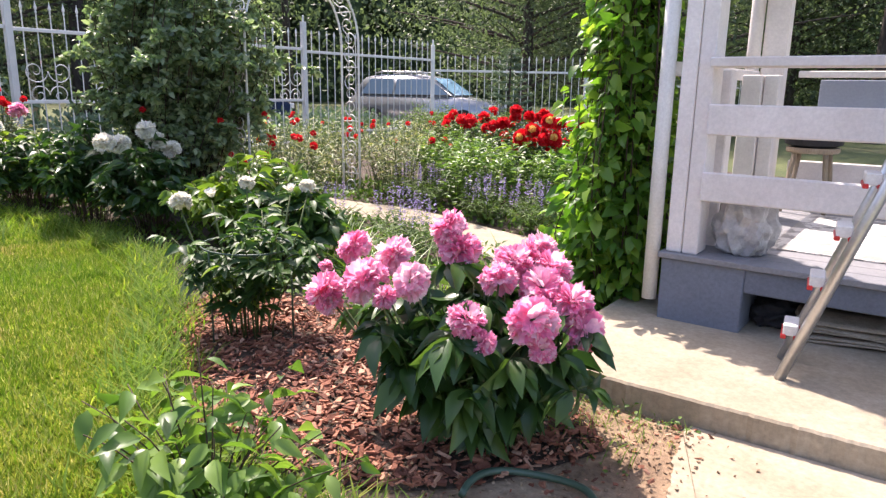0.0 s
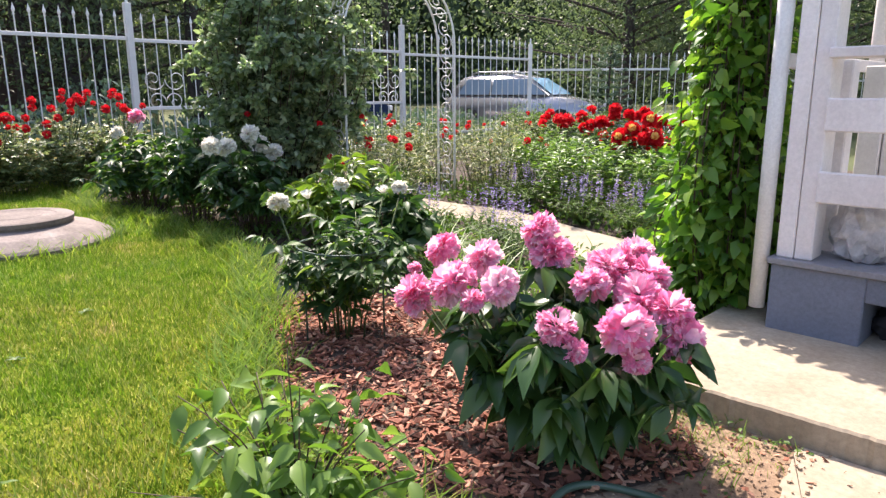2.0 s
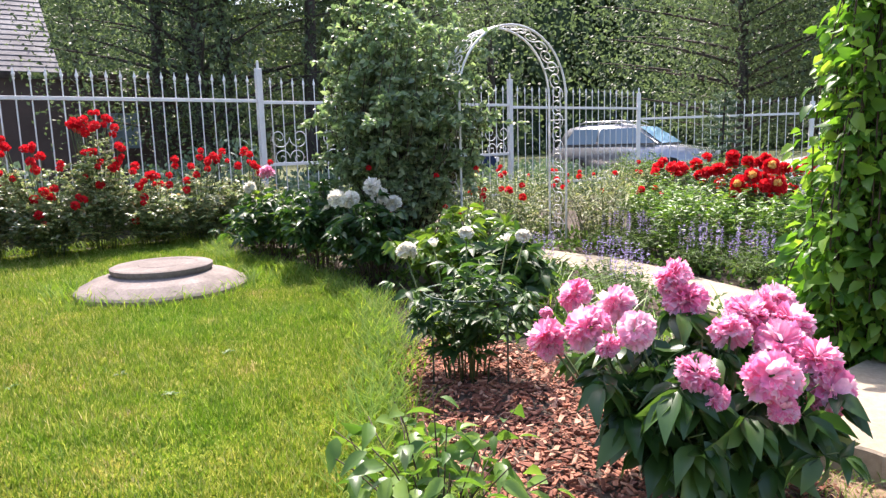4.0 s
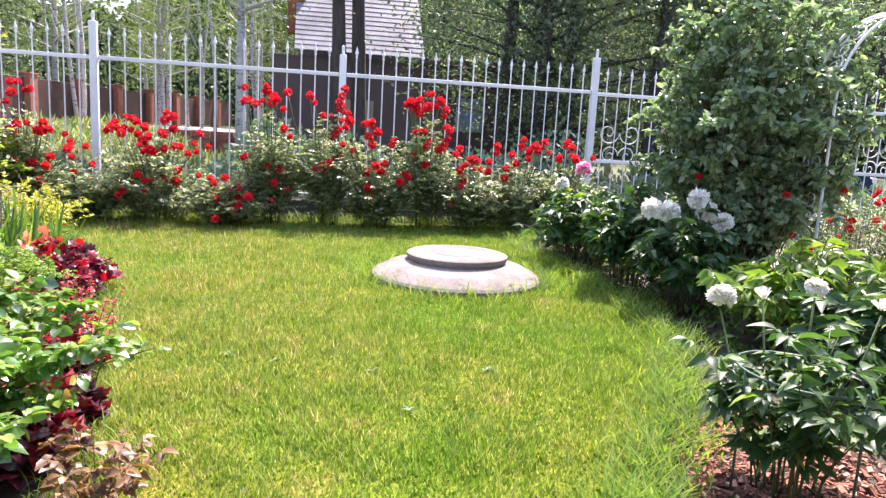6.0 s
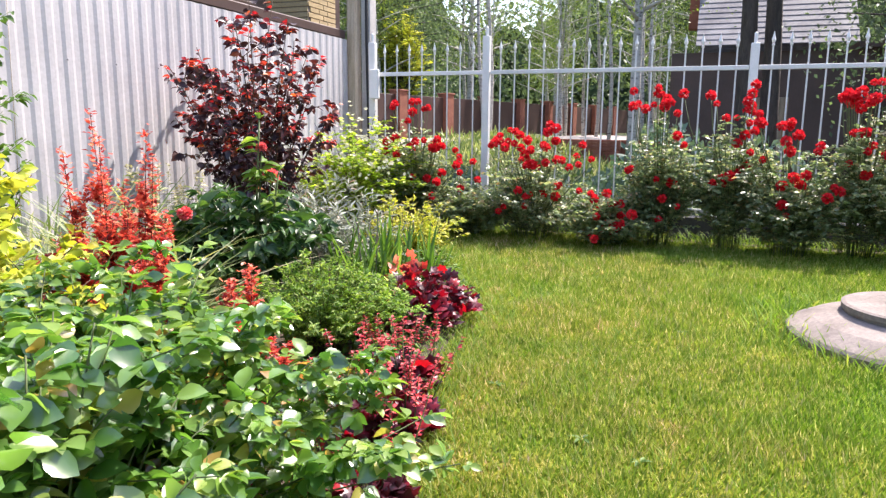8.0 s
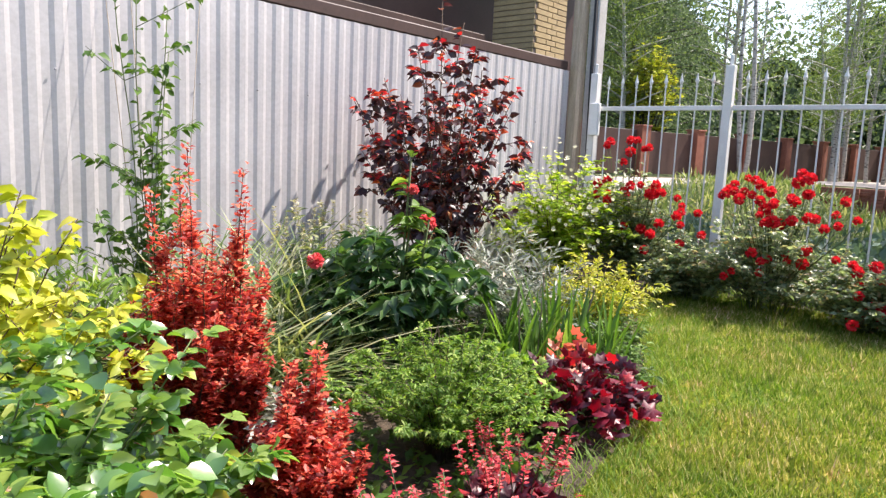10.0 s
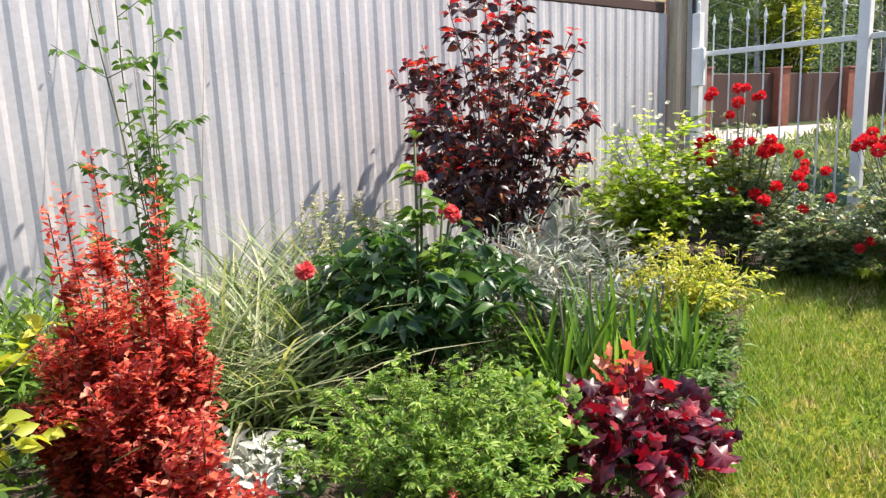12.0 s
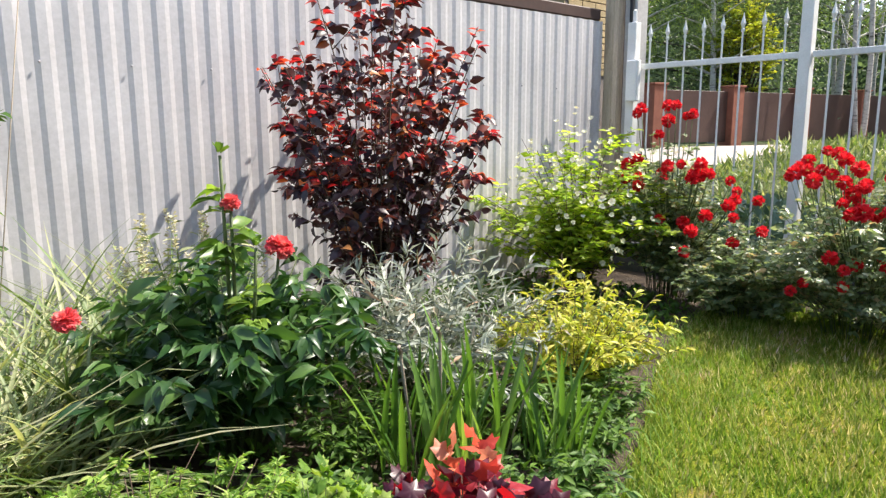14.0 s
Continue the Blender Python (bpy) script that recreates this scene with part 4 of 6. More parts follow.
FENCE_FROM, FENCE_TO = np.array((-19.5, -8.6)), np.array((-43.0, -3.2))


def fence_y(x):
    return FENCE_FROM[1] + (x - FENCE_FROM[0]) / (FENCE_TO[0] - FENCE_FROM[0]) * (FENCE_TO[1] - FENCE_FROM[1])


bank("ground_bank", np.linspace(-13.8, -56, 60), lambda x: (-34.0, 1.0), GROUND, 0.004, "grassy bank rising towards the road", "ground")
bank("road_bank", np.linspace(-17.4, -50, 50), lambda x: (fence_y(x) + 0.5, fence_y(x) + 3.4), GRAVEL, 0.02, "pale gravel road running along the brown fence", "road")


def far_fence():
    f = tagged(new("brick_fence"), "low dark brown metal fence with red brick posts along the road", "fence")
    p0, p1 = FENCE_FROM, FENCE_TO
    n = 9
    for i in range(n):
        a, b2 = p0 + (p1 - p0) * i / n, p0 + (p1 - p0) * (i + 1) / n
        ang = math.degrees(math.atan2(*(b2 - a)[::-1]))
        L = np.linalg.norm(b2 - a)
        o = part("fence_panel", boxed(0.2, L - 0.2, -0.02, 0.02, 0.1, 1.35, 0.005), BROWN_METAL, f)
        o.matrix_basis = pose(a[0], a[1], bank_height(a[0], a[1]), 0, 0, ang)
        o = part("brick_post", box(boxed(-0.2, 0.2, -0.2, 0.2, -0.03, 1.45, 0.01), -0.23, 0.23, -0.23, 0.23, 1.45, 1.5, 0.01), REDBRICK, f)
        o.matrix_basis = pose(a[0], a[1], bank_height(a[0], a[1]), 0, 0, ang)


far_fence()
rr = np.random.default_rng(3)
o = tagged(new("brick_stack"), "stack of pale red bricks on a pallet by the road", "bricks")
bm = boxed(-0.12, 0.12, -0.06, 0.06, -0.032, 0.032, 0.005)
first = part("brick", bm, REDBRICK, o)
first.matrix_basis = pose(-19.0, -1.0, 0.05 + bank_height(-19.0, -1.0))
for c in range(10):
    for k in range(13):
        if c or k:
            again(first, pose(-19.0 + rr.uniform(-0.02, 0.02) - 0.13 * (k % 2), -1.0 + 0.25 * (k - 6) * 0.9, 0.05 + bank_height(-19.0, -1.0) + 0.067 * c, 0, 0, 90 + rr.uniform(-4, 4)), o)


# ---- plants ----
GREEN = leaf_mat("leaf_green", [(0, (0.05, 0.11, 0.022)), (0.5, (0.085, 0.17, 0.03)), (1, (0.15, 0.25, 0.05))], 0.5, 0.4, spec=0.35)
PEONYLEAF = leaf_mat("leaf_peony", [(0, (0.025, 0.07, 0.022)), (0.6, (0.05, 0.12, 0.032)), (0.88, (0.10, 0.20, 0.045)), (1, (0.26, 0.38, 0.06))], 0.48, 0.4, spec=0.45)
BRONZE = leaf_mat("leaf_bronze", [(0, (0.10, 0.06, 0.03)), (0.6, (0.22, 0.11, 0.05)), (1, (0.36, 0.22, 0.09))], 0.45, 0.35)
LILAC = leaf_mat("leaf_lilac", [(0, (0.065, 0.15, 0.03)), (0.6, (0.13, 0.25, 0.045)), (1, (0.25, 0.38, 0.09))], 0.38, 0.42)
PLUME = leaf_mat("dry_plume", [(0, (0.34, 0.30, 0.19)), (1, (0.58, 0.53, 0.38))], 0.7, 0.3)
IVY = leaf_mat("leaf_creeper", [(0, (0.055, 0.16, 0.022)), (0.6, (0.14, 0.30, 0.04)), (1, (0.30, 0.46, 0.08))], 0.38, 0.5)
DEEP = leaf_mat("leaf_deep", [(0, (0.022, 0.065, 0.02)), (0.6, (0.04, 0.10, 0.026)), (1, (0.09, 0.17, 0.04))], 0.33, 0.36)
FRESH = leaf_mat("leaf_fresh", [(0, (0.09, 0.18, 0.03)), (0.6, (0.17, 0.28, 0.045)), (1, (0.28, 0.38, 0.08))], 0.38, 0.42)
ROSELEAF = leaf_mat("leaf_rose", [(0, (0.12, 0.19, 0.085)), (0.55, (0.24, 0.31, 0.15)), (0.85, (0.38, 0.43, 0.24)), (1, (0.46, 0.32, 0.18))], 0.42, 0.55, (1.15, 1.15, 0.8), 1.0)
ROSELEAF.node_tree.nodes["Principled BSDF"].inputs["IOR"].default_value = 1.65
CLIMB = leaf_mat("leaf_climber", [(0, (0.11, 0.18, 0.08)), (0.55, (0.20, 0.29, 0.13)), (0.9, (0.33, 0.41, 0.21)), (1, (0.45, 0.50, 0.25))], 0.45, 0.5, (1.05, 1.15, 0.85), 1.0)
CLIMB.node_tree.nodes["Principled BSDF"].inputs["IOR"].default_value = 1.65
GLOSSY = leaf_mat("leaf_glossy", [(0, (0.05, 0.145, 0.03)), (0.5, (0.115, 0.25, 0.05)), (0.85, (0.25, 0.41, 0.11)), (0.96, (0.50, 0.50, 0.12)), (1, (0.46, 0.18, 0.08))], 0.27, 0.48, spec=1.0)
GLOSSY.node_tree.nodes["Principled BSDF"].inputs["IOR"].default_value = 1.75
CINQ = leaf_mat("leaf_cinquefoil", [(0, (0.085, 0.185, 0.025)), (0.6, (0.19, 0.32, 0.05)), (1, (0.40, 0.50, 0.13))], 0.5, 0.45, spec=0.3)
TUFTS = leaf_mat("grass_tuft", [(0, (0.11, 0.21, 0.03)), (0.7, (0.21, 0.33, 0.05)), (1, (0.36, 0.40, 0.10))], 0.55, 0.42, spec=0.25)
MOCK = leaf_mat("leaf_mock_orange", [(0, (0.20, 0.34, 0.03)), (0.6, (0.40, 0.52, 0.06)), (1, (0.62, 0.66, 0.16))], 0.4, 0.58)
LIME = leaf_mat("leaf_lime", [(0, (0.27, 0.35, 0.035)), (0.6, (0.48, 0.50, 0.055)), (1, (0.66, 0.60, 0.11))], 0.45, 0.4)
GOLD = leaf_mat("leaf_gold", [(0, (0.30, 0.36, 0.035)), (0.6, (0.50, 0.50, 0.06)), (1, (0.68, 0.58, 0.15))], 0.5, 0.42)
SILVER = leaf_mat("leaf_silver", [(0, (0.15, 0.18, 0.13)), (0.6, (0.30, 0.33, 0.27)), (0.92, (0.50, 0.51, 0.45)), (1, (0.42, 0.26, 0.17))], 0.6, 0.25, (1, 1, 0.9))
WINE = leaf_mat("leaf_wine", [(0, (0.026, 0.018, 0.028)), (0.6, (0.055, 0.028, 0.036)), (0.86, (0.095, 0.045, 0.035)), (0.95, (0.22, 0.06, 0.04)), (1, (0.34, 0.16, 0.05))], 0.42, 0.24, (2.0, 0.7, 0.5), 0.6)
WINETIP = leaf_mat("leaf_wine_tip", [(0, (0.28, 0.015, 0.03)), (0.6, (0.55, 0.045, 0.05)), (1, (0.62, 0.20, 0.06))], 0.4, 0.5, (1.4, 0.8, 0.6))
CORAL = leaf_mat("leaf_coral", [(0, (0.28, 0.018, 0.024)), (0.4, (0.66, 0.085, 0.06)), (0.75, (0.83, 0.21, 0.12)), (1, (0.89, 0.42, 0.27))], 0.45, 0.55, (1.15, 0.95, 0.85))
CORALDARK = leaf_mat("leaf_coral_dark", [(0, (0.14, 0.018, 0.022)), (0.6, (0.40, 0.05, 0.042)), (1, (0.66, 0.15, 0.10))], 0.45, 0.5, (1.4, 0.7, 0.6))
HEUCH = leaf_mat("leaf_crimson", [(0, (0.035, 0.008, 0.018)), (0.55, (0.085, 0.010, 0.024)), (0.88, (0.22, 0.014, 0.035)), (1, (0.42, 0.04, 0.045))], 0.38, 0.33, (2.2, 0.35, 0.5), 0.6)
STRAW = leaf_mat("leaf_striped", [(0, (0.09, 0.155, 0.045)), (0.5, (0.20, 0.26, 0.10)), (1, (0.50, 0.48, 0.30))], 0.5, 0.35)
BLUEGREEN = leaf_mat("leaf_blue_green", [(0, (0.07, 0.13, 0.09)), (1, (0.17, 0.25, 0.19))], 0.5, 0.25)
# Leaf colours paled and greyed to stand in for haze.
WOODS = leaf_mat("leaf_woods", [(0, (0.08, 0.115, 0.065)), (0.6, (0.12, 0.165, 0.09)), (1, (0.18, 0.24, 0.11))], 0.5, 0.5, (1.05, 1.15, 0.8))
CANOPY = surface("canopy", [(0.3, (0.03, 0.055, 0.022)), (0.5, (0.06, 0.10, 0.035)), (0.7, (0.11, 0.16, 0.055))], 0.5, 0.95, 2.2, 0.8, 0.3, grain=0.6)
WOODSLIGHT = leaf_mat("leaf_birch", [(0, (0.09, 0.15, 0.035)), (1, (0.22, 0.29, 0.07))], 0.45, 0.45)
PINK = petal_mat("petal_pink", [(0, (0.90, 0.27, 0.52)), (0.5, (0.94, 0.47, 0.68)), (1, (0.97, 0.76, 0.87))], 0.5)
PALEPINK = petal_mat("petal_pale_pink", [(0, (0.92, 0.45, 0.66)), (1, (0.97, 0.80, 0.88))], 0.5)
WHITE = petal_mat("petal_white", [(0, (0.80, 0.79, 0.68)), (1, (0.90, 0.90, 0.86))], 0.4)
RED = petal_mat("petal_red", [(0, (0.62, 0.008, 0.015)), (1, (0.86, 0.035, 0.05))], 0.42)
CORALROSE = petal_mat("petal_coral", [(0, (0.75, 0.07, 0.10)), (1, (0.85, 0.22, 0.20))], 0.35)
PEACH = petal_mat("petal_peach", [(0, (0.86, 0.42, 0.10)), (1, (0.92, 0.70, 0.24))], 0.35)
VIOLET = petal_mat("petal_violet", [(0, (0.20, 0.15, 0.38)), (1, (0.40, 0.34, 0.58))])
FLORET = petal_mat("petal_coral_bell", [(0, (0.45, 0.025, 0.05)), (0.6, (0.66, 0.07, 0.085)), (1, (0.78, 0.24, 0.22))])
CREAM = petal_mat("petal_cream", [(0, (0.74, 0.70, 0.48)), (1, (0.86, 0.85, 0.72))])

PEONY = pompom_shape(110, 1)
ROSE = pompom_shape(46, 2, -0.3)
SMALL = flower_shape([(5, 0.05, 0, 0.35, 0.95, 0.42)], 0.2, 0.05, 3)
BUD = flower_shape([(5, 0.28, -0.3, 1.35, 1.0, 0.4), (4, 0.14, -0.2, 1.45, 0.95, 0.3)], -0.35, 0.02, 4)
M_PINK, M_PALE, M_WHITE = blossom("pink_peony", PINK, PEONY), blossom("pale_peony", PALEPINK, PEONY), blossom("white_peony", WHITE, PEONY)
M_REDPEONY, M_PEACHPEONY = blossom("red_peony", RED, PEONY), blossom("peach_peony", PEACH, ROSE)
M_RED, M_CORAL, M_CREAM, M_BUD, M_WBUD = blossom("red_rose", RED, ROSE), blossom("coral_rose", CORALROSE, PEONY), blossom("cream_blossom", CREAM, SMALL), blossom("bud", FRESH, BUD), blossom("white_bud", WHITE, BUD)


def plant(name, x, y, h, r, label, category, stems=20, leaf=OVATE, mat=None, size=0.06, per=10, start=0.2, lift=0.4, droop=0.0, leaflets=1,
          petiole=0.0, fan=0.9, twigs=0, twig=0.25, stem_mat=None, stem_r=0.005, dome=0.4, bend=0.5, base=0.12, low=0.75, flat=1.0, group="", tip=None, tip_from=0.8, tip_low=0.0, z=0.0, rz=0.0, tumble=0.0):
    """Stems from a root, twigs on them, leaves on both. Returns the thing and the stem tips."""
    p = thing(name, x, y, z, label, category, group)
    p.matrix_basis = Matrix.LocRotScale((x, y, z), Euler((0, 0, rz)), (1, flat, 1))
    lv, tubes = Leaves(leaf), Tubes()
    tl = Leaves(leaf) if tip else None
    tips = []
    for s in stem_paths(stems, r, h, base, dome, bend, low):
        tubes.add(s, stem_r, stem_r * 0.45, 3)
        lines = [s]
        for _ in range(twigs):
            i = int(rng.integers(2, 6))
            d = unit(around(1)[0] + np.array([0, 0, rng.uniform(0.1, 0.9)]) + 0.6 * unit(s[i] * (1, 1, 0)))
            q = s[i] + d * (twig * rng.uniform(0.5, 1.1)) * np.linspace(0, 1, 4)[:, None]
            tubes.add(q, stem_r * 0.5, stem_r * 0.3, 3)
            lines.append(q)
        for j, q in enumerate(lines):
            n = per if j == 0 else max(3, int(per * 0.6))
            leafy(lv, q, n, size, start if j == 0 else 0.15, lift, droop, leaflets, petiole, fan, tumble)
            if tip and q[-1][2] > tip_low * h:
                leafy(tl, q, max(2, n // 3), size * 0.85, tip_from, lift + 0.4, 0, leaflets, petiole, fan)
        tips.append(s[-1])
    tubes.make("stem", stem_mat or STEM, p)["kind"] = "stuff"
    lv.make("foliage", mat or GREEN, p)
    if tip:
        tl.make("young_leaves", tip, p, "young leaves in a brighter tint")
    return p, np.array(tips)


def crown_flowers(p, tips, me, n, size, name="flower", above=0.02, spread=0.03):
    idx = rng.permutation(len(tips))[:n] if n <= len(tips) else rng.integers(0, len(tips), n)
    for i in idx:
        t = tips[i] + rng.normal(0, spread, 3)
        way = unit(np.array([t[0], t[1], 0.5 * max(t[2], 0.2)]))
        bloom(me, name, t + (0, 0, above), size * rng.uniform(0.75, 1.15), p, way)


# pink double peony beside the concrete walk
pk, tips = plant("peony_bush", -1.50, 2.55, 0.68, 0.44, "bushy peony with large double pink flowers over dark leaves", "peony", stems=70, leaf=BROAD, mat=DEEP, size=0.135, per=6, start=0.12, lift=0.35, tumble=0.2, droop=0.35, leaflets=5, petiole=0.05, fan=0.5, stem_r=0.005, dome=0.35, low=0.8, base=0.25)


def pink_heads():
    heads = [(-0.39, -0.19, 0.69), (-0.24, -0.15, 0.67), (-0.24, -0.30, 0.61), (-0.08, -0.27, 0.64), (-0.42, -0.30, 0.55), (-0.14, -0.33, 0.59), (-0.39, -0.32, 0.51), (-0.17, 0.07, 0.74),
             (-0.13, 0.06, 0.66), (0.10, -0.05, 0.62), (0.07, 0.07, 0.65), (0.08, 0.17, 0.64), (0.09, 0.24, 0.67), (0.17, 0.17, 0.62), (0.20, 0.07, 0.58), (0.12, -0.28, 0.55), (0.19, -0.27, 0.50), (0.28, -0.15, 0.55), (0.32, -0.15, 0.47), (0.30, 0.07, 0.55), (0.33, 0.07, 0.48)]
    small = (5, 6, 16, 18)
    for i, (a, b2, c) in enumerate(heads):
        bloom(M_PALE if i in (1, 3, 12) else M_PINK, "flower", (a, b2, c - 0.02), 0.042 if i in small else 0.062 + 0.008 * (i % 3), pk, (a, b2 - 0.15, 0.45))
    bloom(M_PINK, "bud", (-0.52, -0.22, 0.59), 0.025, pk)
    t = Tubes()
    for a, b2, c in heads:
        t.add([(a * 0.3, b2 * 0.3, 0.1), (a * 0.75, b2 * 0.75, c * 0.65), (a, b2, c)], 0.005, 0.004, 4)
    t.make("stem", STEM, pk)["kind"] = "stuff"


pink_heads()

# young lilac in the foreground
plant("lilac_shrub", -1.74, 1.60, 0.56, 0.44, "young lilac shrub with broad pale green leaves", "shrub", stems=30, leaf=BROAD, mat=LILAC, size=0.088, per=13, start=0.12, lift=0.6, tumble=0.25, droop=0.3, petiole=0.02, stem_mat=TWIG, stem_r=0.004, dome=0.4, low=0.6)

# peonies with white flowers
wp, tips = plant("peony_bush", -2.95, 2.72, 0.66, 0.38, "peony bush with a few white flowers and buds", "peony", stems=22, leaf=BROAD, mat=PEONYLEAF, size=0.095, per=8, start=0.26, low=0.62, lift=0.7, droop=0.15, base=0.3, dome=0.15, leaflets=5, petiole=0.05, fan=0.5)
for a, b2, c, me, s in ((-0.37, -0.10, 0.61, M_WHITE, 0.05), (-0.20, -0.04, 0.67, M_WBUD, 0.035), (-0.12, 0.11, 0.71, M_WHITE, 0.035), (0.05, 0.24, 0.69, M_WBUD, 0.033), (0.13, 0.28, 0.70, M_WHITE, 0.035)):
    bloom(me, "flower", (a, b2, c + 0.03), s * 1.1, wp)
    tube_part("flower_stalk", [(a * 0.3, b2 * 0.3, 0.2), (a * 0.8, b2 * 0.8, c * 0.7), (a, b2, c)], 0.005, 0.004, STEM, wp, 5)
ring = [(0.24 * math.cos(a), 0.20 * math.sin(a), 0.47) for a in np.linspace(0, 2 * math.pi, 25)]
o = at(tagged(Tubes().add(ring, 0.005, 0.005, 6).make("plant_support", HOSE), "thin green wire ring supporting the peony stems", "plant support"), -2.95, 2.72, 0)
for a in (0.4, 2.5, 4.6):
    tube_part("leg", [(0.24 * math.cos(a), 0.20 * math.sin(a), 0.47), (0.24 * math.cos(a), 0.20 * math.sin(a), 0.0)], 0.005, 0.005, HOSE, o, 6)

for x, y, h, r, n, me, s, g in ((-8.1, 3.9, 0.75, 0.5, 1, M_WHITE, 0.06, GREEN), (-7.35, 3.75, 0.85, 0.62, 2, M_WHITE, 0.06, GREEN), (-6.35, 3.72, 0.92, 0.50, 0, M_WHITE, 0.06, DEEP), (-5.5, 3.78, 0.82, 0.46, 0, M_WHITE, 0.065, DEEP), (-4.6, 3.95, 0.80, 0.52, 0, M_WHITE, 0.06, FRESH), (-3.85, 3.8, 0.62, 0.42, 0, M_WHITE, 0.06, GREEN)):
    p, tips = plant("peony_bush", x, y, h, r, "peony bush with white flowers" if n else "leafy green peony bush on bare stems", "peony", stems=36, leaf=BROAD, mat=PEONYLEAF if g is GREEN else g, size=0.125, per=8, start=0.42, lift=0.45, tumble=0.3, droop=0.1, leaflets=5, petiole=0.05, fan=0.5, base=0.3, stem_mat=TWIG, low=0.65, group="peonies along the lawn")
    if n:
        crown_flowers(p, tips, me, n, s)
    if x == -5.5:
        p["label"] = "dark green peony bush with double white flowers"
        for a, b2, c in ((-0.10, -0.28, 0.77), (-0.08, -0.16, 0.75), (-0.10, 0.08, 0.85), (-0.10, 0.16, 0.76), (-0.10, 0.30, 0.68)):
            bloom(M_WHITE, "flower", (a, b2, c - 0.02), 0.082, p, (0.4, -0.3, 0.8))
    if x == -7.35:
        bloom(M_PINK, "flower", (-0.35, 0.05, 0.92), 0.085, p, label="pink double flower")

# climbing rose over the arch
def climbing_rose():
    p = thing("climbing_rose", -6.45, 4.82, 0, "tall dense climbing rose covering one side of the arch", "climbing rose")
    lv, tb = Leaves(OVATE), Tubes()
    for i in range(110):
        a = i * 2.39996 + rng.uniform(-0.3, 0.3)
        q = math.sqrt((i + 0.5) / 110)
        h = 2.75 * (1 - 0.12 * q * q) * rng.uniform(0.5, 1.03)
        t = np.linspace(0, 1, 8)
        rad = 0.08 + 0.98 * q * np.sin(t ** 1.3 * 2.5) * h / 2.75 + rng.normal(0, 0.05, 8)
        s = np.stack([rad * np.cos(a + 0.5 * t), rad * np.sin(a + 0.5 * t), h * t], 1)
        tb.add(s, 0.008, 0.003, 4)
        leafy(lv, s, 36, 0.07, 0.15, 0.3, 0.1, 3, 0.03, 0.9, 0.9)
        for _ in range(5):
            k = int(rng.integers(3, 8))
            d = unit(around(1)[0] + (0, 0, rng.uniform(-0.4, 1.2)))
            w = s[k] + d * rng.uniform(0.15, 0.5) * np.linspace(0, 1, 4)[:, None] - np.array([0, 0, 0.12]) * (np.linspace(0, 1, 4) ** 2)[:, None]
            tb.add(w, 0.004, 0.002, 3)
            leafy(lv, w, 20, 0.07, 0.1, 0.3, 0.1, 3, 0.03, 0.9, 0.8)
    tb.make("stem", TWIG, p)["kind"] = "stuff"
    lv.make("foliage", CLIMB, p)
    for _ in range(12):
        a = rng.uniform(-1.2, 1.8)
        bloom(M_RED, "flower", (0.8 * math.cos(a), 0.8 * math.sin(a), rng.uniform(0.5, 1.0)), 0.03, p)


climbing_rose()

# red roses in front of the iron fence
ROSES = [
    (-9.72, -2.25, 1.42, 0.42, ((-2.43, 1.48, 2), (-2.20, 1.41, 3), (-2.3, 1.1, 3), (-1.95, 1.03, 5), (-2.05, 0.67, 2), (-1.66, 0.85, 4), (-2.45, 0.9, 2))),
    (-9.55, -1.55, 0.70, 0.48, ((-1.5, 0.6, 2), (-1.75, 0.5, 1))),
    (-9.62, -0.78, 1.15, 0.60, ((-0.97, 1.15, 5), (-0.66, 1.10, 6), (-0.78, 0.89, 5), (-1.25, 1.06, 2), (-0.36, 0.88, 3), (-0.22, 0.98, 2), (-0.72, 0.54, 4), (-0.95, 0.38, 2), (-0.3, 0.6, 2))),
    (-9.45, 0.10, 0.62, 0.46, ((0.02, 0.5, 3), (0.17, 0.36, 3), (0.1, 0.17, 3), (-0.1, 0.3, 1))),
    (-9.72, 0.58, 1.50, 0.40, ((0.40, 1.49, 3), (0.54, 1.57, 3), (0.66, 1.44, 2), (0.82, 1.14, 2), (0.42, 0.82, 1), (0.68, 0.62, 2), (0.76, 0.36, 1))),
    (-9.70, 1.28, 1.52, 0.38, ((1.06, 1.5, 2), (1.36, 1.58, 3), (1.26, 1.38, 2), (1.22, 0.76, 3), (1.46, 0.94, 2), (1.15, 1.1, 1))),
    (-9.55, 1.85, 1.20, 0.46, ((1.50, 1.28, 3), (1.71, 1.24, 2), (1.93, 1.12, 3), (1.84, 0.76, 3), (2.14, 0.66, 2), (1.7, 0.5, 1))),
    (-9.75, 2.48, 1.55, 0.46, ((2.24, 1.56, 3), (2.42, 1.52, 7), (2.64, 1.55, 4), (2.62, 1.22, 3), (2.80, 1.04, 3), (2.3, 1.2, 2), (2.45, 0.9, 1))),
    (-9.60, 3.05, 0.95, 0.46, ((2.98, 0.80, 4), (3.14, 0.92, 4), (2.92, 0.45, 2))),
    (-9.75, 3.72, 1.05, 0.50, ((3.55, 1.08, 2), (3.86, 1.07, 7), (3.6, 0.85, 2))),
    (-9.65, 4.35, 1.02, 0.46, ((4.30, 1.04, 5), (4.5, 0.9, 3))),
]
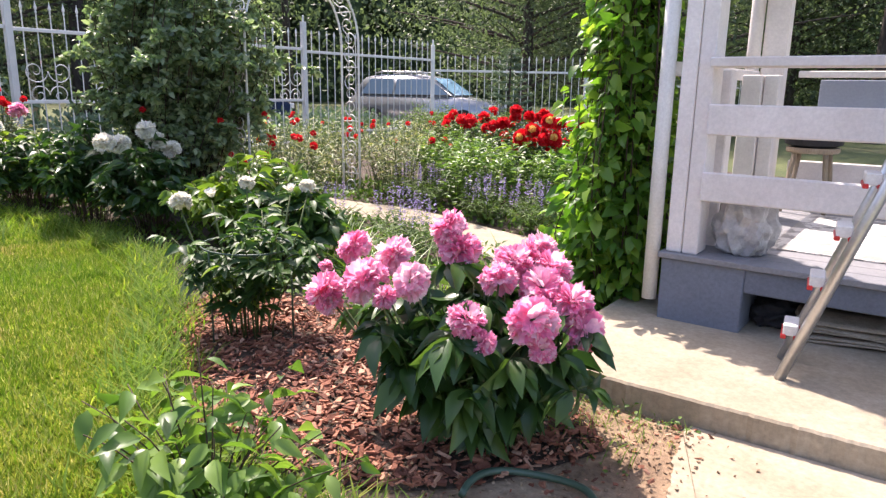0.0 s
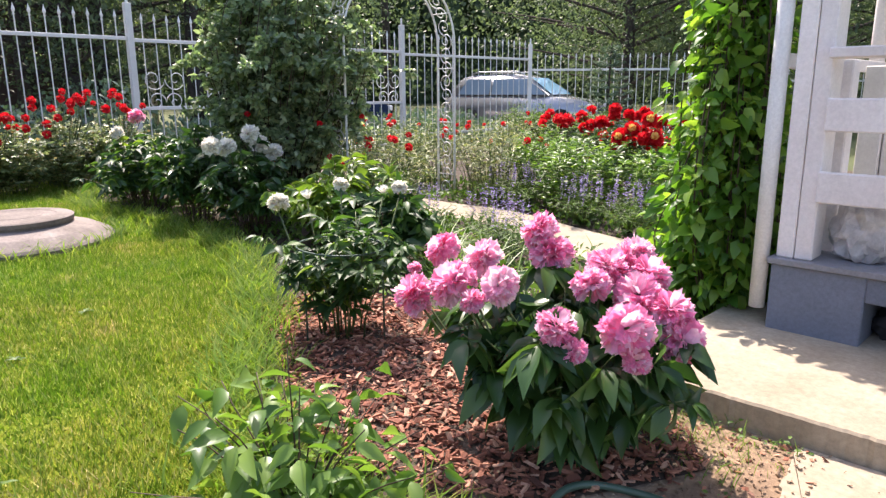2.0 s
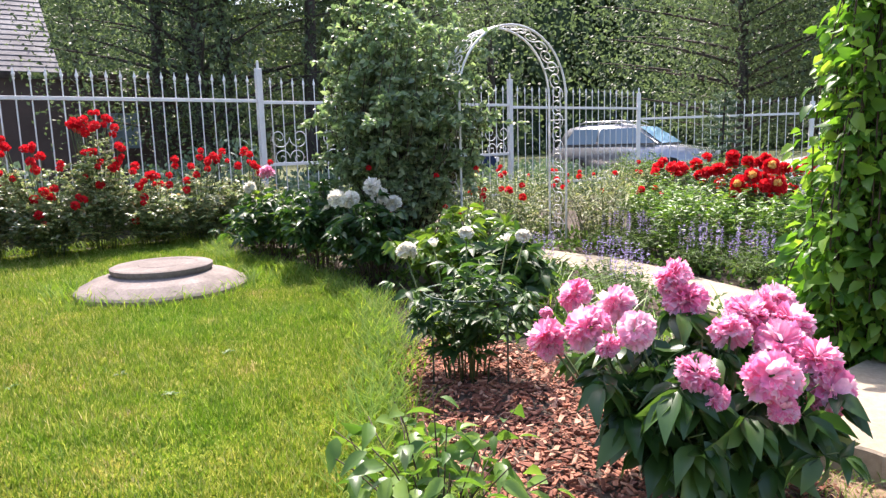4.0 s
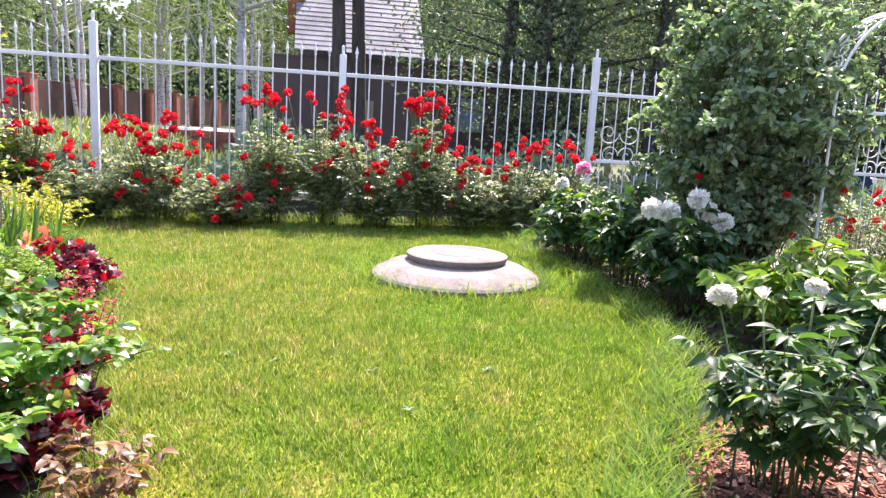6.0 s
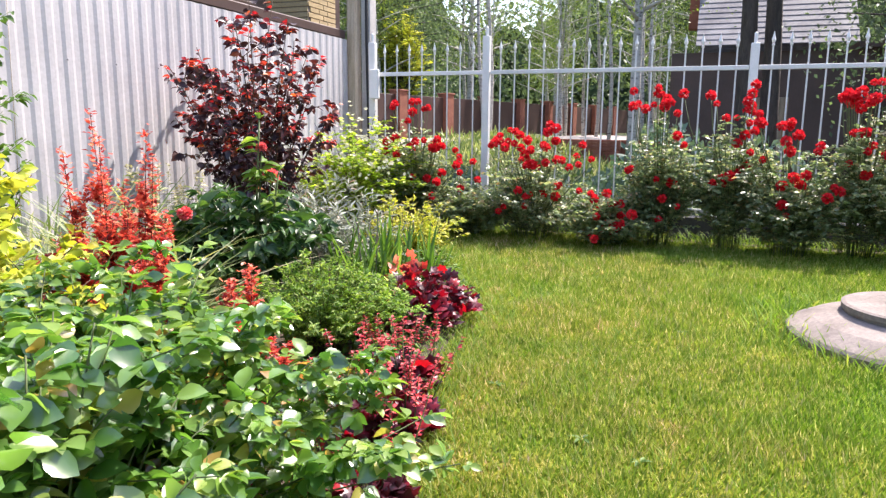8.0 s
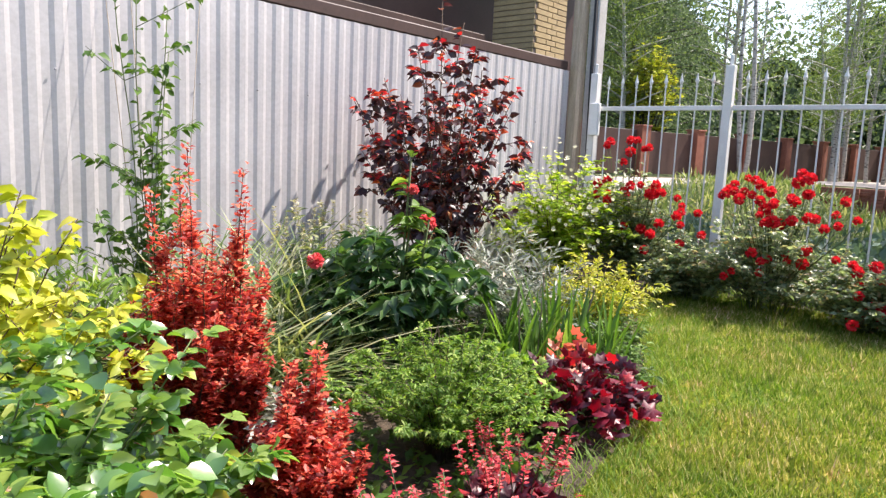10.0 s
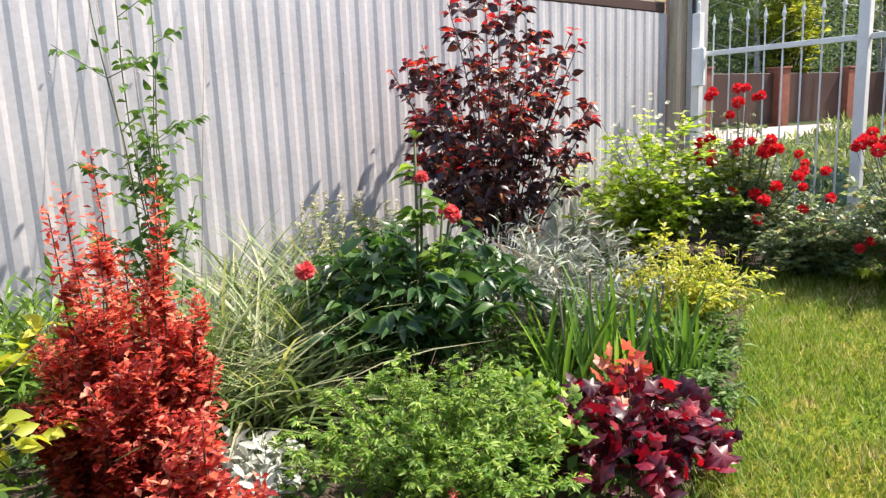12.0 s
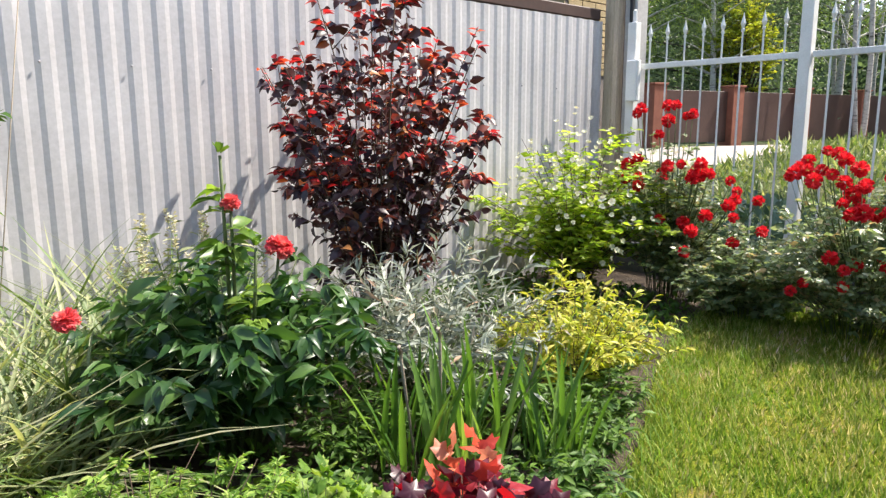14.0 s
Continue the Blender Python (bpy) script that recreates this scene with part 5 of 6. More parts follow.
for x, y, h, r, heads in ROSES:
    p, tips = plant("rose_bush", x, y, h, r * (1.12 if h > 1.3 else 1.22), "tall rose bush with clusters of red flowers" if h > 1 else "low rose bush with a few red flowers", "rose", stems=54, leaf=FLAT, mat=ROSELEAF, size=0.062, per=14, start=0.12, lift=0.4, leaflets=3, petiole=0.03, twigs=4, twig=0.26, stem_r=0.004, dome=0.42, low=0.6 if h > 1.3 else 0.45, base=0.3, group="roses along the fence", tumble=0.25)
    stalks = Tubes()
    for fy, fz, n in heads:
        for k in range(n + (n + 1) // 2):
            out = r * rng.uniform(0.35, 0.95) * min(1.1, 1.2 - 0.85 * fz / h) + 0.04
            c = np.array((out, fy - y, fz)) + rng.normal(0, (0.05, 0.10, 0.07))
            bloom(M_RED, "flower", c, rng.uniform(0.034, 0.058), p, (0.7, 0.1, 0.8))
            stalks.add([c * (0.4, 0.4, 0.45), c * (0.85, 0.85, 0.8), c], 0.005, 0.003, 4)
    stalks.make("flower_stalk", STEM, p)["kind"] = "stuff"

# white-flowering shrub in the corner
p, tips = plant("mock_orange", -9.3, -2.85, 1.52, 0.9, "mock orange shrub with yellow-green leaves and white blossom", "shrub", stems=76, leaf=FLAT, mat=MOCK, size=0.075, per=26, start=0.06, lift=0.4, twigs=5, twig=0.28, stem_mat=TWIG, low=0.35)
crown_flowers(p, np.concatenate([tips, tips * 0.9, tips * (0.9, 1, 0.8)]), M_CREAM, 420, 0.026, spread=0.09)

# purple ninebark by the corrugated fence
plant("ninebark_shrub", -7.2, -2.72, 2.52, 0.80, "tall purple-leaved ninebark shrub with reddish tips", "shrub", stems=38, leaf=OVATE, mat=WINE, size=0.078, per=26, start=0.28, lift=0.3, droop=0.1, petiole=0.01, twigs=4, twig=0.34, stem_mat=TWIG, stem_r=0.008, dome=0.32, bend=0.25, low=0.55, base=0.12, tip=WINETIP, tip_from=0.74, tip_low=0.42, tumble=0.35)

# coral barberry spires
def barberry(x, y, h, r, n, mat, label):
    p = thing("barberry_bush", x, y, 0, label, "barberry")
    lv, dk, tb = Leaves(FLAT), Leaves(FLAT), Tubes()
    for s in stem_paths(n, r, h, 0.6, 0.55, 0.0, 0.6):
        tb.add(s, 0.005, 0.002, 4)
        lines = [(s, 46)]
        for _ in range(4):
            i = int(rng.integers(1, 5))
            d = unit(0.45 * around(1)[0] + np.array([0, 0, 1.0]))
            q = s[i] + d * rng.uniform(0.10, 0.22) * np.linspace(0, 1, 7)[:, None]
            tb.add(q, 0.003, 0.001, 3)
            lines.append((q, 18))
        for q, cnt in lines:
            for t in np.linspace(0.08, 1, cnt):
                k = min(int(t * 6), 5)
                c = q[k] + (q[k + 1] - q[k]) * (t * 6 - k)
                m = 5
                d = around(m) + (0, 0, 0.5)
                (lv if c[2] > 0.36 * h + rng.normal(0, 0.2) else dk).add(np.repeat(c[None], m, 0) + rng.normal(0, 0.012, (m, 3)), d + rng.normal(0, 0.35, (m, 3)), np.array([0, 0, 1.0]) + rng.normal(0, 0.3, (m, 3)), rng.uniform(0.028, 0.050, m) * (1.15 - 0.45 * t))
    tb.make("stem", TWIG, p)["kind"] = "stuff"
    lv.make("foliage", mat, p)
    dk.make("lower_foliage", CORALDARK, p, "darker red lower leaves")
    return p


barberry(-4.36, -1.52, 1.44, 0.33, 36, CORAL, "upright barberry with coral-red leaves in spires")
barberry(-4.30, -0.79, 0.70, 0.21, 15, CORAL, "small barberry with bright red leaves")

# edge of the lawn: crimson heucheras with flower spikes
def heuchera(x, y, r, h, spikes, label):
    p = thing("heuchera", x, y, 0, label, "heuchera")
    lv, tb = Leaves(LOBED), Tubes()
    for i in range(int(270 * r / 0.3)):
        a, q = rng.uniform(0, 6.28), math.sqrt(rng.uniform(0, 1))
        z = h * math.sqrt(max(0.05, 1 - 0.8 * q * q)) * rng.uniform(0.35, 1)
        c = np.array((r * q * math.cos(a), r * q * math.sin(a), z))
        lv.add(c, (math.cos(a) + rng.normal(0, 0.7), math.sin(a) + rng.normal(0, 0.7), rng.normal(0.2, 0.5)), (0.6 * math.cos(a) + rng.normal(0, 0.5), 0.6 * math.sin(a) + rng.normal(0, 0.5), 0.9), rng.uniform(0.05, 0.105))
        if i % 3 == 0:
            tb.add([(0, 0, 0), c * (0.6, 0.6, 0.6), c], 0.003, 0.002, 3)
    tb.make("stem", TWIG, p)["kind"] = "stuff"
    lv.make("foliage", HEUCH, p)
    for i in range(spikes):
        a, q = rng.uniform(0, 6.28), math.sqrt(rng.uniform(0, 1)) * r
        f, t = Leaves(SIMPLE), Tubes()
        top = h + rng.uniform(0.08, 0.24)
        s = np.array([(q * math.cos(a), q * math.sin(a), 0.1), (q * 1.5 * math.cos(a) + rng.normal(0, 0.02), q * 1.5 * math.sin(a) + rng.normal(0, 0.02), top)])
        t.add(s, 0.003, 0.002, 4)
        stalk = t.make("flower_spike", STEM, p)
        leafy(f, s, 40, 0.024, 0.4, 0.5)
        f.make("floret", FLORET, stalk)
    return p


heuchera(-4.35, -0.14, 0.20, 0.2, 22, "dark crimson heuchera with slim red flower spikes")
heuchera(-4.9, -0.30, 0.16, 0.15, 18, "heuchera with pale red flower spikes")
hm = heuchera(-5.97, -0.64, 0.36, 0.36, 0, "glossy dark crimson heuchera mound at the lawn edge")
lv = Leaves(LOBED)
lv.add(np.array((-0.12, -0.16, 0.30)) + rng.normal(0, (0.09, 0.08, 0.03), (16, 3)), rng.normal(0, 1, (16, 3)) + (0.5, 0.3, 0.2), rng.normal(0, 0.5, (16, 3)) + (0, 0, 1), rng.uniform(0.06, 0.10, 16))
lv.make("young_leaves", CORAL, hm, "young orange-red leaves", "")
heuchera(-3.42, 0.02, 0.2, 0.16, 5, "dark crimson heuchera at the foot of the rose")
heuchera(-3.75, 0.04, 0.17, 0.18, 6, "dark crimson heuchera under the rose")

# near rose without flowers, lime ninebark behind it
plant("rose_bush", -3.15, -0.42, 1.04, 0.9, "broad green shrub rose with glossy leaves", "rose", stems=64, leaf=ROUND, mat=GLOSSY, size=0.057, per=21, start=0.08, lift=0.35, tumble=0.3, leaflets=3, petiole=0.04, twigs=4, twig=0.3, stem_r=0.005, dome=0.35, low=0.4, base=0.25, tip=FRESH, tip_from=0.75)
plant("ninebark_shrub", -3.5, -1.55, 1.30, 0.66, "lime-yellow ninebark shrub behind the rose", "shrub", stems=72, leaf=OVATE, mat=LIME, size=0.062, per=32, tumble=0.3, low=0.6, start=0.1, lift=0.4, twigs=4, twig=0.25, stem_mat=TWIG)
plant("rose_bush", -2.74, -0.15, 0.98, 0.50, "green rose bush with large glossy leaves at the lawn edge", "rose", stems=40, leaf=ROUND, mat=GLOSSY, size=0.07, per=16, start=0.05, lift=0.35, tumble=0.3, leaflets=3, petiole=0.04, twigs=3, twig=0.25, stem_r=0.005, dome=0.3, low=0.5, base=0.25)
plant("young_rose", -2.95, 0.42, 0.34, 0.24, "young rose shoots with bronze-red leaves", "rose", stems=10, leaf=OVATE, mat=BRONZE, size=0.05, per=8, start=0.3, lift=0.4, leaflets=3, petiole=0.03, stem_mat=TWIG, stem_r=0.003)
plant("marigold_clump", -4.2, -2.55, 0.82, 0.5, "dense feathery green perennial clump", "perennial", stems=46, leaf=NARROW, mat=FRESH, size=0.13, per=28, start=0.2, lift=1.2)
# mixed bed towards the corner
plant("marigold_clump", -5.6, -0.85, 0.42, 0.32, "bright green feathery perennial beside the heuchera", "perennial", stems=46, leaf=LOBED, mat=CINQ, size=0.05, per=16, start=0.15, lift=0.7, petiole=0.015, stem_r=0.003)
for x, y, h, r in ((-6.95, -1.2, 0.34, 0.26), (-6.15, -1.5, 0.42, 0.28), (-6.65, -1.42, 0.40, 0.26), (-7.75, -1.5, 0.3, 0.3), (-6.95, -0.95, 0.26, 0.24), (-7.3, -1.12, 0.3, 0.26), (-6.62, -0.75, 0.2, 0.22), (-8.2, -1.75, 0.26, 0.3), (-5.75, -1.15, 0.28, 0.3), (-6.3, -0.85, 0.24, 0.26)):
    plant("wild_perennial", x, y, h, r, "low leafy perennial filling the bed between irises", "perennial", stems=34, leaf=LANCE, mat=GREEN, size=0.06, per=16, start=0.08, lift=0.6, stem_r=0.003, low=0.5, base=0.4, group="low plants in the mixed bed")
ap, tips = plant("astilbe", -6.0, -2.75, 0.98, 0.45, "astilbe with faded beige feathery plumes", "astilbe", stems=34, leaf=LANCE, mat=STRAW, size=0.07, per=14, start=0.2, lift=0.6, stem_r=0.003, dome=0.15)
for c in tips[:26]:
    f = Leaves(SIMPLE)
    leafy(f, np.array([c * (1, 1, 0.86), c + (0, 0, 0.06)]), 40, 0.026, 0.05, 0.7)
    f.make("plume", PLUME, ap)
plant("cinquefoil", -5.15, -0.86, 0.62, 0.56, "low rounded cinquefoil shrub with small green leaves", "shrub", stems=76, leaf=LANCE, mat=CINQ, size=0.031, per=20, start=0.15, lift=0.8, tumble=0.3, leaflets=5, petiole=0.01, fan=0.55, twigs=3, twig=0.16, stem_mat=TWIG, stem_r=0.003, dome=0.45)
rp, tips = plant("peony_bush", -5.85, -1.9, 0.92, 0.68, "dark green peony with a red flower and buds", "peony", stems=66, leaf=BROAD, mat=DEEP, size=0.12, per=8, start=0.3, lift=0.4, tumble=0.3, droop=0.05, leaflets=5, petiole=0.06, fan=0.5)
bloom(M_CORAL, "flower", (-0.137, 0.141, 0.89), 0.055, rp, label="coral red double flower")
bloom(M_CORAL, "flower", (0.094, 0.235, 1.10), 0.036, rp, label="half-open coral flower")
bloom(M_CORAL, "flower", (0.62, 0.05, 0.72), 0.045, rp, label="coral red double flower")
for k, (a, b2, c) in enumerate(((-0.137, 0.141, 0.87), (0.094, 0.235, 1.08), (0.13, 0.25, 1.28), (0.05, 0.33, 0.95))):
    tube_part("flower_stalk", [(a * 0.5, b2 * 0.5, 0.35), (a * 0.85, b2 * 0.85, c * 0.75), (a, b2, c)], 0.009, 0.006, STEM, rp, 5)
    if k > 1:
        bloom(M_BUD, "bud", (a, b2, c + 0.02), 0.032, rp)
lv = Leaves(BROAD)
for a, b2, c in ((0.094, 0.235, 1.0), (0.13, 0.25, 1.15), (0.05, 0.33, 0.85)):
    leafy(lv, np.array([(a * 0.8, b2 * 0.8, c - 0.35), (a, b2, c)]), 9, 0.11, 0.1, 0.6, 0.1, 3, 0.03, 0.5)
lv.make("upper_foliage", FRESH, rp, "pale green upper leaves")
plant("silver_mugwort", -6.8, -1.85, 0.88, 0.8, "silvery mugwort clump with narrow grey leaves", "perennial", stems=90, leaf=NARROW, mat=SILVER, size=0.10, per=34, low=0.5, bend=0.2, start=0.25, lift=1.1, tumble=0.25, stem_r=0.003, dome=0.35)
plant("golden_spirea", -7.4, -1.38, 0.80, 0.54, "golden-leaved spirea shrub at the lawn edge", "shrub", stems=62, leaf=LANCE, mat=GOLD, size=0.05, per=26, start=0.12, lift=1.0, tumble=0.3, low=0.55, bend=0.1, twigs=2, twig=0.15, stem_mat=TWIG, stem_r=0.003)


def sword_clump(name, x, y, n, h, r, shape, mat, label, cat, lean=0.25, width=1.0):
    p = thing(name, x, y, 0, label, cat)
    lv = Leaves(shape)
    c = around(n) * (r * np.sqrt(rng.uniform(0, 1, n)))[:, None]
    a = around(n)
    d = a * lean * rng.uniform(0.2, 1.4, (n, 1)) + np.array([0, 0, 1.0]) + c * 0.5
    lv.add(c, d, -a + np.array([0, 0, 0.1]) if shape is SWORD else np.cross(a, [0, 0, 1]) * 0.2 + a * -1 + np.array([0, 0, 0.6]), h * rng.uniform(0.55, 1.05, n))
    lv.make("foliage", mat, p, kind="stuff" if n > 60 else "")
    return p


ir = sword_clump("iris_clump", -6.35, -1.18, 58, 0.70, 0.24, SWORD, LILAC, "iris clump with upright sword-shaped leaves and spent flowers", "iris", 0.3)
for a, b2, c in ((0.1, 0.1, 0.62), (-0.35, 0.18, 0.5), (0.2, 0.0, 0.55)):
    st = tube_part("spent_flower", [(a * 0.6, b2 * 0.6, 0.0), (a, b2, c), (a, b2, c + 0.03), (a + 0.01, b2, c + 0.05)], 0.004, 0.010, STEM, ir, 6, "withered pale flower stalk")
    st.data.materials[0] = CLOTH
sword_clump("iris_clump", -6.75, -0.95, 26, 0.58, 0.12, SWORD, LILAC, "small iris clump at the lawn edge", "iris", 0.3)
for x, y, h in ((-2.55, 3.65, 0.42), (-3.15, 3.85, 0.45), (-2.05, 3.55, 0.36), (-3.7, 4.2, 0.4), (-2.3, 4.2, 0.38)):
    sword_clump("daylily_clump", x, y, 60, h, 0.22, ARCHED, FRESH, "clump of arching green daylily leaves", "daylily", 0.6)["group"] = "daylilies by the path"
sword_clump("ornamental_grass", -4.98, -2.2, 620, 0.84, 0.46, RIBBON, STRAW, "arching striped ornamental grass clump", "grass", 0.55)
sword_clump("ornamental_grass", -5.6, -2.85, 300, 0.95, 0.5, RIBBON, STRAW, "dry grass clump against the corrugated fence", "grass", 0.4)
WOOLLY = leaf_mat("leaf_woolly", [(0, (0.34, 0.37, 0.31)), (0.6, (0.52, 0.54, 0.48)), (1, (0.70, 0.70, 0.65))], 0.7, 0.25, (1, 1, 0.9))
for x, y, h, r in ((-4.68, -1.30, 0.34, 0.22), (-3.49, -0.22, 0.22, 0.16)):
    plant("dusty_miller", x, y, h, r, "low silvery white dusty miller with felted leaves", "perennial", stems=30, leaf=LANCE, mat=WOOLLY, size=0.085, per=11, start=0.15, lift=0.9, tumble=0.3, stem_r=0.003)


def wall_vine():
    p = thing("clematis", -4.95, -3.1, 0, "young climber on strings before the corrugated fence", "climber")
    lv, tb = Leaves(OVATE), Tubes()
    for k in range(13):
        h = rng.uniform(0.7, 1.5) if k > 3 else rng.uniform(1.7, 2.4)
        t = np.linspace(0, 1, 9)
        off = rng.normal(0, 0.13, 2)
        s = np.stack([off[0] * t + 0.02 * np.sin(9 * t + k), off[1] * 0.5 * t + 0.02 * np.cos(8 * t + k), h * t], 1)
        tb.add(s, 0.005, 0.003, 4)
        leafy(lv, s, 17 if k < 3 else 30, 0.07, 0.08, 0.3, 0.1, 1, 0.02, 0.9, 0.4)
        for _ in range(4):
            i = int(rng.integers(2, 8))
            w = s[i] + unit(around(1)[0] + (0, 0, 0.5)) * rng.uniform(0.15, 0.45) * np.linspace(0, 1, 4)[:, None]
            tb.add(w, 0.003, 0.002, 3)
            leafy(lv, w, 9, 0.066, 0.2, 0.3, 0.1, 1, 0.02)
    tb.make("stem", STEM, p)["kind"] = "stuff"
    lv.make("foliage", GREEN, p)
    for dx in (-0.12, 0.05, -0.62):
        tube_part("string", [(dx * 0.3, 0, 0), (dx, -0.45, 2.38)], 0.003, 0.003, CLOTH, p, 4)


wall_vine()

# beds by the arch and the verandah
for x, y, n in ((-3.75, 4.85, 18), (-4.4, 4.75, 16), (-3.3, 4.5, 12), (-5.0, 6.5, 10), (-3.2, 6.0, 22), (-3.7, 6.05, 22), (-4.6, 6.4, 14)):
    p, tips = plant("salvia_clump", x, y, 0.34, 0.34, "salvia clump with slim violet flower spikes", "salvia", stems=50, leaf=NARROW, mat=GREEN, size=0.06, per=14, start=0.1, lift=0.6, stem_r=0.003, group="salvias by the path")
    for i in range(n):
        c = tips[i % len(tips)]
        f = Leaves(SIMPLE)
        leafy(f, np.array([c * (1, 1, 0.8), c + (0, 0, 0.16)]), 26, 0.02, 0.1, 0.8)
        f.make("flower_spike", VIOLET, p)
for x, y, h, r in ((-4.1, 6.45, 0.72, 0.36), (-4.7, 6.9, 0.80, 0.4), (-3.5, 6.7, 0.66, 0.36), (-4.2, 7.2, 0.76, 0.4), (-3.5, 7.4, 0.70, 0.36), (-5.2, 7.5, 0.8, 0.45)):
    plant("lily_clump", x, y, h, r, "dense clump of leafy green lily stems", "lily", stems=26, leaf=LANCE, mat=LILAC, size=0.08, per=44, start=0.1, lift=0.7, dome=0.1, bend=0, base=0.7, low=0.7, group="lilies by the path")
for x, y, h, r, n, me in ((-3.9, 8.2, 0.92, 0.5, 12, M_REDPEONY), (-4.8, 8.5, 0.95, 0.55, 14, M_REDPEONY), (-5.7, 8.8, 0.98, 0.5, 12, M_RED), (-3.98, 7.62, 0.86, 0.42, 5, M_REDPEONY)):
    p, tips = plant("peony_bush", x, y, h, r, "peony bush with deep red double flowers", "peony", stems=30, leaf=LANCE, mat=DEEP, size=0.10, per=6, start=0.25, lift=0.4, leaflets=5, petiole=0.05, fan=0.5, group="red peonies")
    crown_flowers(p, tips, me, n, 0.08, above=0.05)
    if x == -3.98:
        for a, c in ((-0.07, 0.77), (0.13, 0.88), (0.21, 0.68), (-0.21, 0.68)):
            head = bloom(M_REDPEONY, "flower", (a, -0.1, c), 0.085, p, (0.5, -0.9, 0.5), "red flower with a yellow heart")
            core = new("flower_heart", M_PEACHPEONY)
            core.parent, core.matrix_basis = head, Matrix.LocRotScale((0, 0, 0.85), None, (0.5, 0.5, 0.5))
for x, y in ((-6.4, 6.9), (-7.2, 6.6), (-7.6, 7.6), (-6.4, 8.0), (-8.4, 8.4), (-8.6, 6.2), (-7.9, 5.0), (-5.3, 5.0), (-4.9, 4.7), (-5.2, 6.7), (-5.6, 7.0), (-6.9, 5.9), (-7.3, 5.3), (-9.2, 10.0), (-7.6, 10.0), (-8.2, 11.6)):
    p, tips = plant("wild_perennial", x, y, 0.85, 0.55, "loose clump of thin grassy perennials", "perennial", stems=48, leaf=NARROW, mat=GREEN if x < -8 else STRAW, size=0.08, per=18, start=0.1, lift=0.8, dome=0.2, base=0.5, group="perennials behind the arch")
    if x > -7.8:
        crown_flowers(p, tips, M_RED, 4, 0.035)
for x, y, r in ((-7.9, 11.0, 0.9), (-9.2, 12.6, 0.8), (-6.6, 11.0, 0.7)):
    plant("spirea_shrub", x, y, 1.0, r, "rounded green garden shrub before the fence", "shrub", stems=46, leaf=SIMPLE, mat=GREEN, size=0.06, per=22, start=0.1, lift=0.5, twigs=3, twig=0.3, stem_mat=TWIG)


def creeper():
    p = thing("creeper", -1.73, 4.36, 0, "lush green creeper climbing at the verandah corner", "climber")
    lv, tb = Leaves(OVATE), Tubes()
    for k in range(140):
        h = rng.uniform(0.5, 3.0)
        t = np.linspace(0, 1, 8)
        a = rng.uniform(0, 6.28)
        rad = 0.29 * (1 - 0.55 * h / 3.0) * rng.uniform(0.4, 1.15)
        s = np.stack([rad * np.cos(a) * (0.5 + 0.8 * np.sin(3 * t)) , rad * np.sin(a) * (0.5 + 0.8 * np.sin(3 * t)), h * t], 1)
        tb.add(s, 0.006, 0.003, 4)
        leafy(lv, s, 60, 0.08 * rng.uniform(0.7, 1.3), 0.05, 0.1, 0.35, 1, 0.08, 0.9, 0.5)
    tb.make("stem", TWIG, p)["kind"] = "stuff"
    lv.make("foliage", IVY, p)


creeper()


def ramp_rail():
    r = thing("handrail", -4.6, 10.0, 0, "sloping white wooden handrail on short posts", "handrail")
    rail = part("rail", boxed(-0.75, 0.75, -0.05, 0.05, -0.05, 0.05, 0.006), TIMBER, r)
    rail.matrix_basis = pose(0.25, 0, 0.82, 0, -28)
    for x in (-0.1, 0.6):
        part("post", boxed(x - 0.04, x + 0.04, -0.04, 0.04, -0.03, 0.76 + 0.53 * (x - 0.25), 0.005), TIMBER, r)


ramp_rail()


def spruce():
    p = thing("spruce_tree", -7.2, 12.3, 0, "young blue spruce before the fence", "spruce")
    tube_part("trunk", [(0, 0, 0), (0, 0, 1.0), (0.03, 0, 2.0)], 0.04, 0.01, BARK, p, 6)
    lv = Leaves(NARROW)
    for z in np.arange(0.2, 1.9, 0.13):
        for k in range(9):
            a = rng.uniform(0, 6.28)
            L = 0.75 * (1 - z / 2.1) + 0.1
            b2 = np.array([(0, 0, z), (L * 0.6 * math.cos(a), L * 0.6 * math.sin(a), z - 0.03), (L * math.cos(a), L * math.sin(a), z + 0.04)])
            leafy(lv, b2, 150, 0.055, 0.05, 0.8, 0, 1, 0, 0.9, 0.3)
    lv.make("needles", BLUEGREEN, p)


spruce()


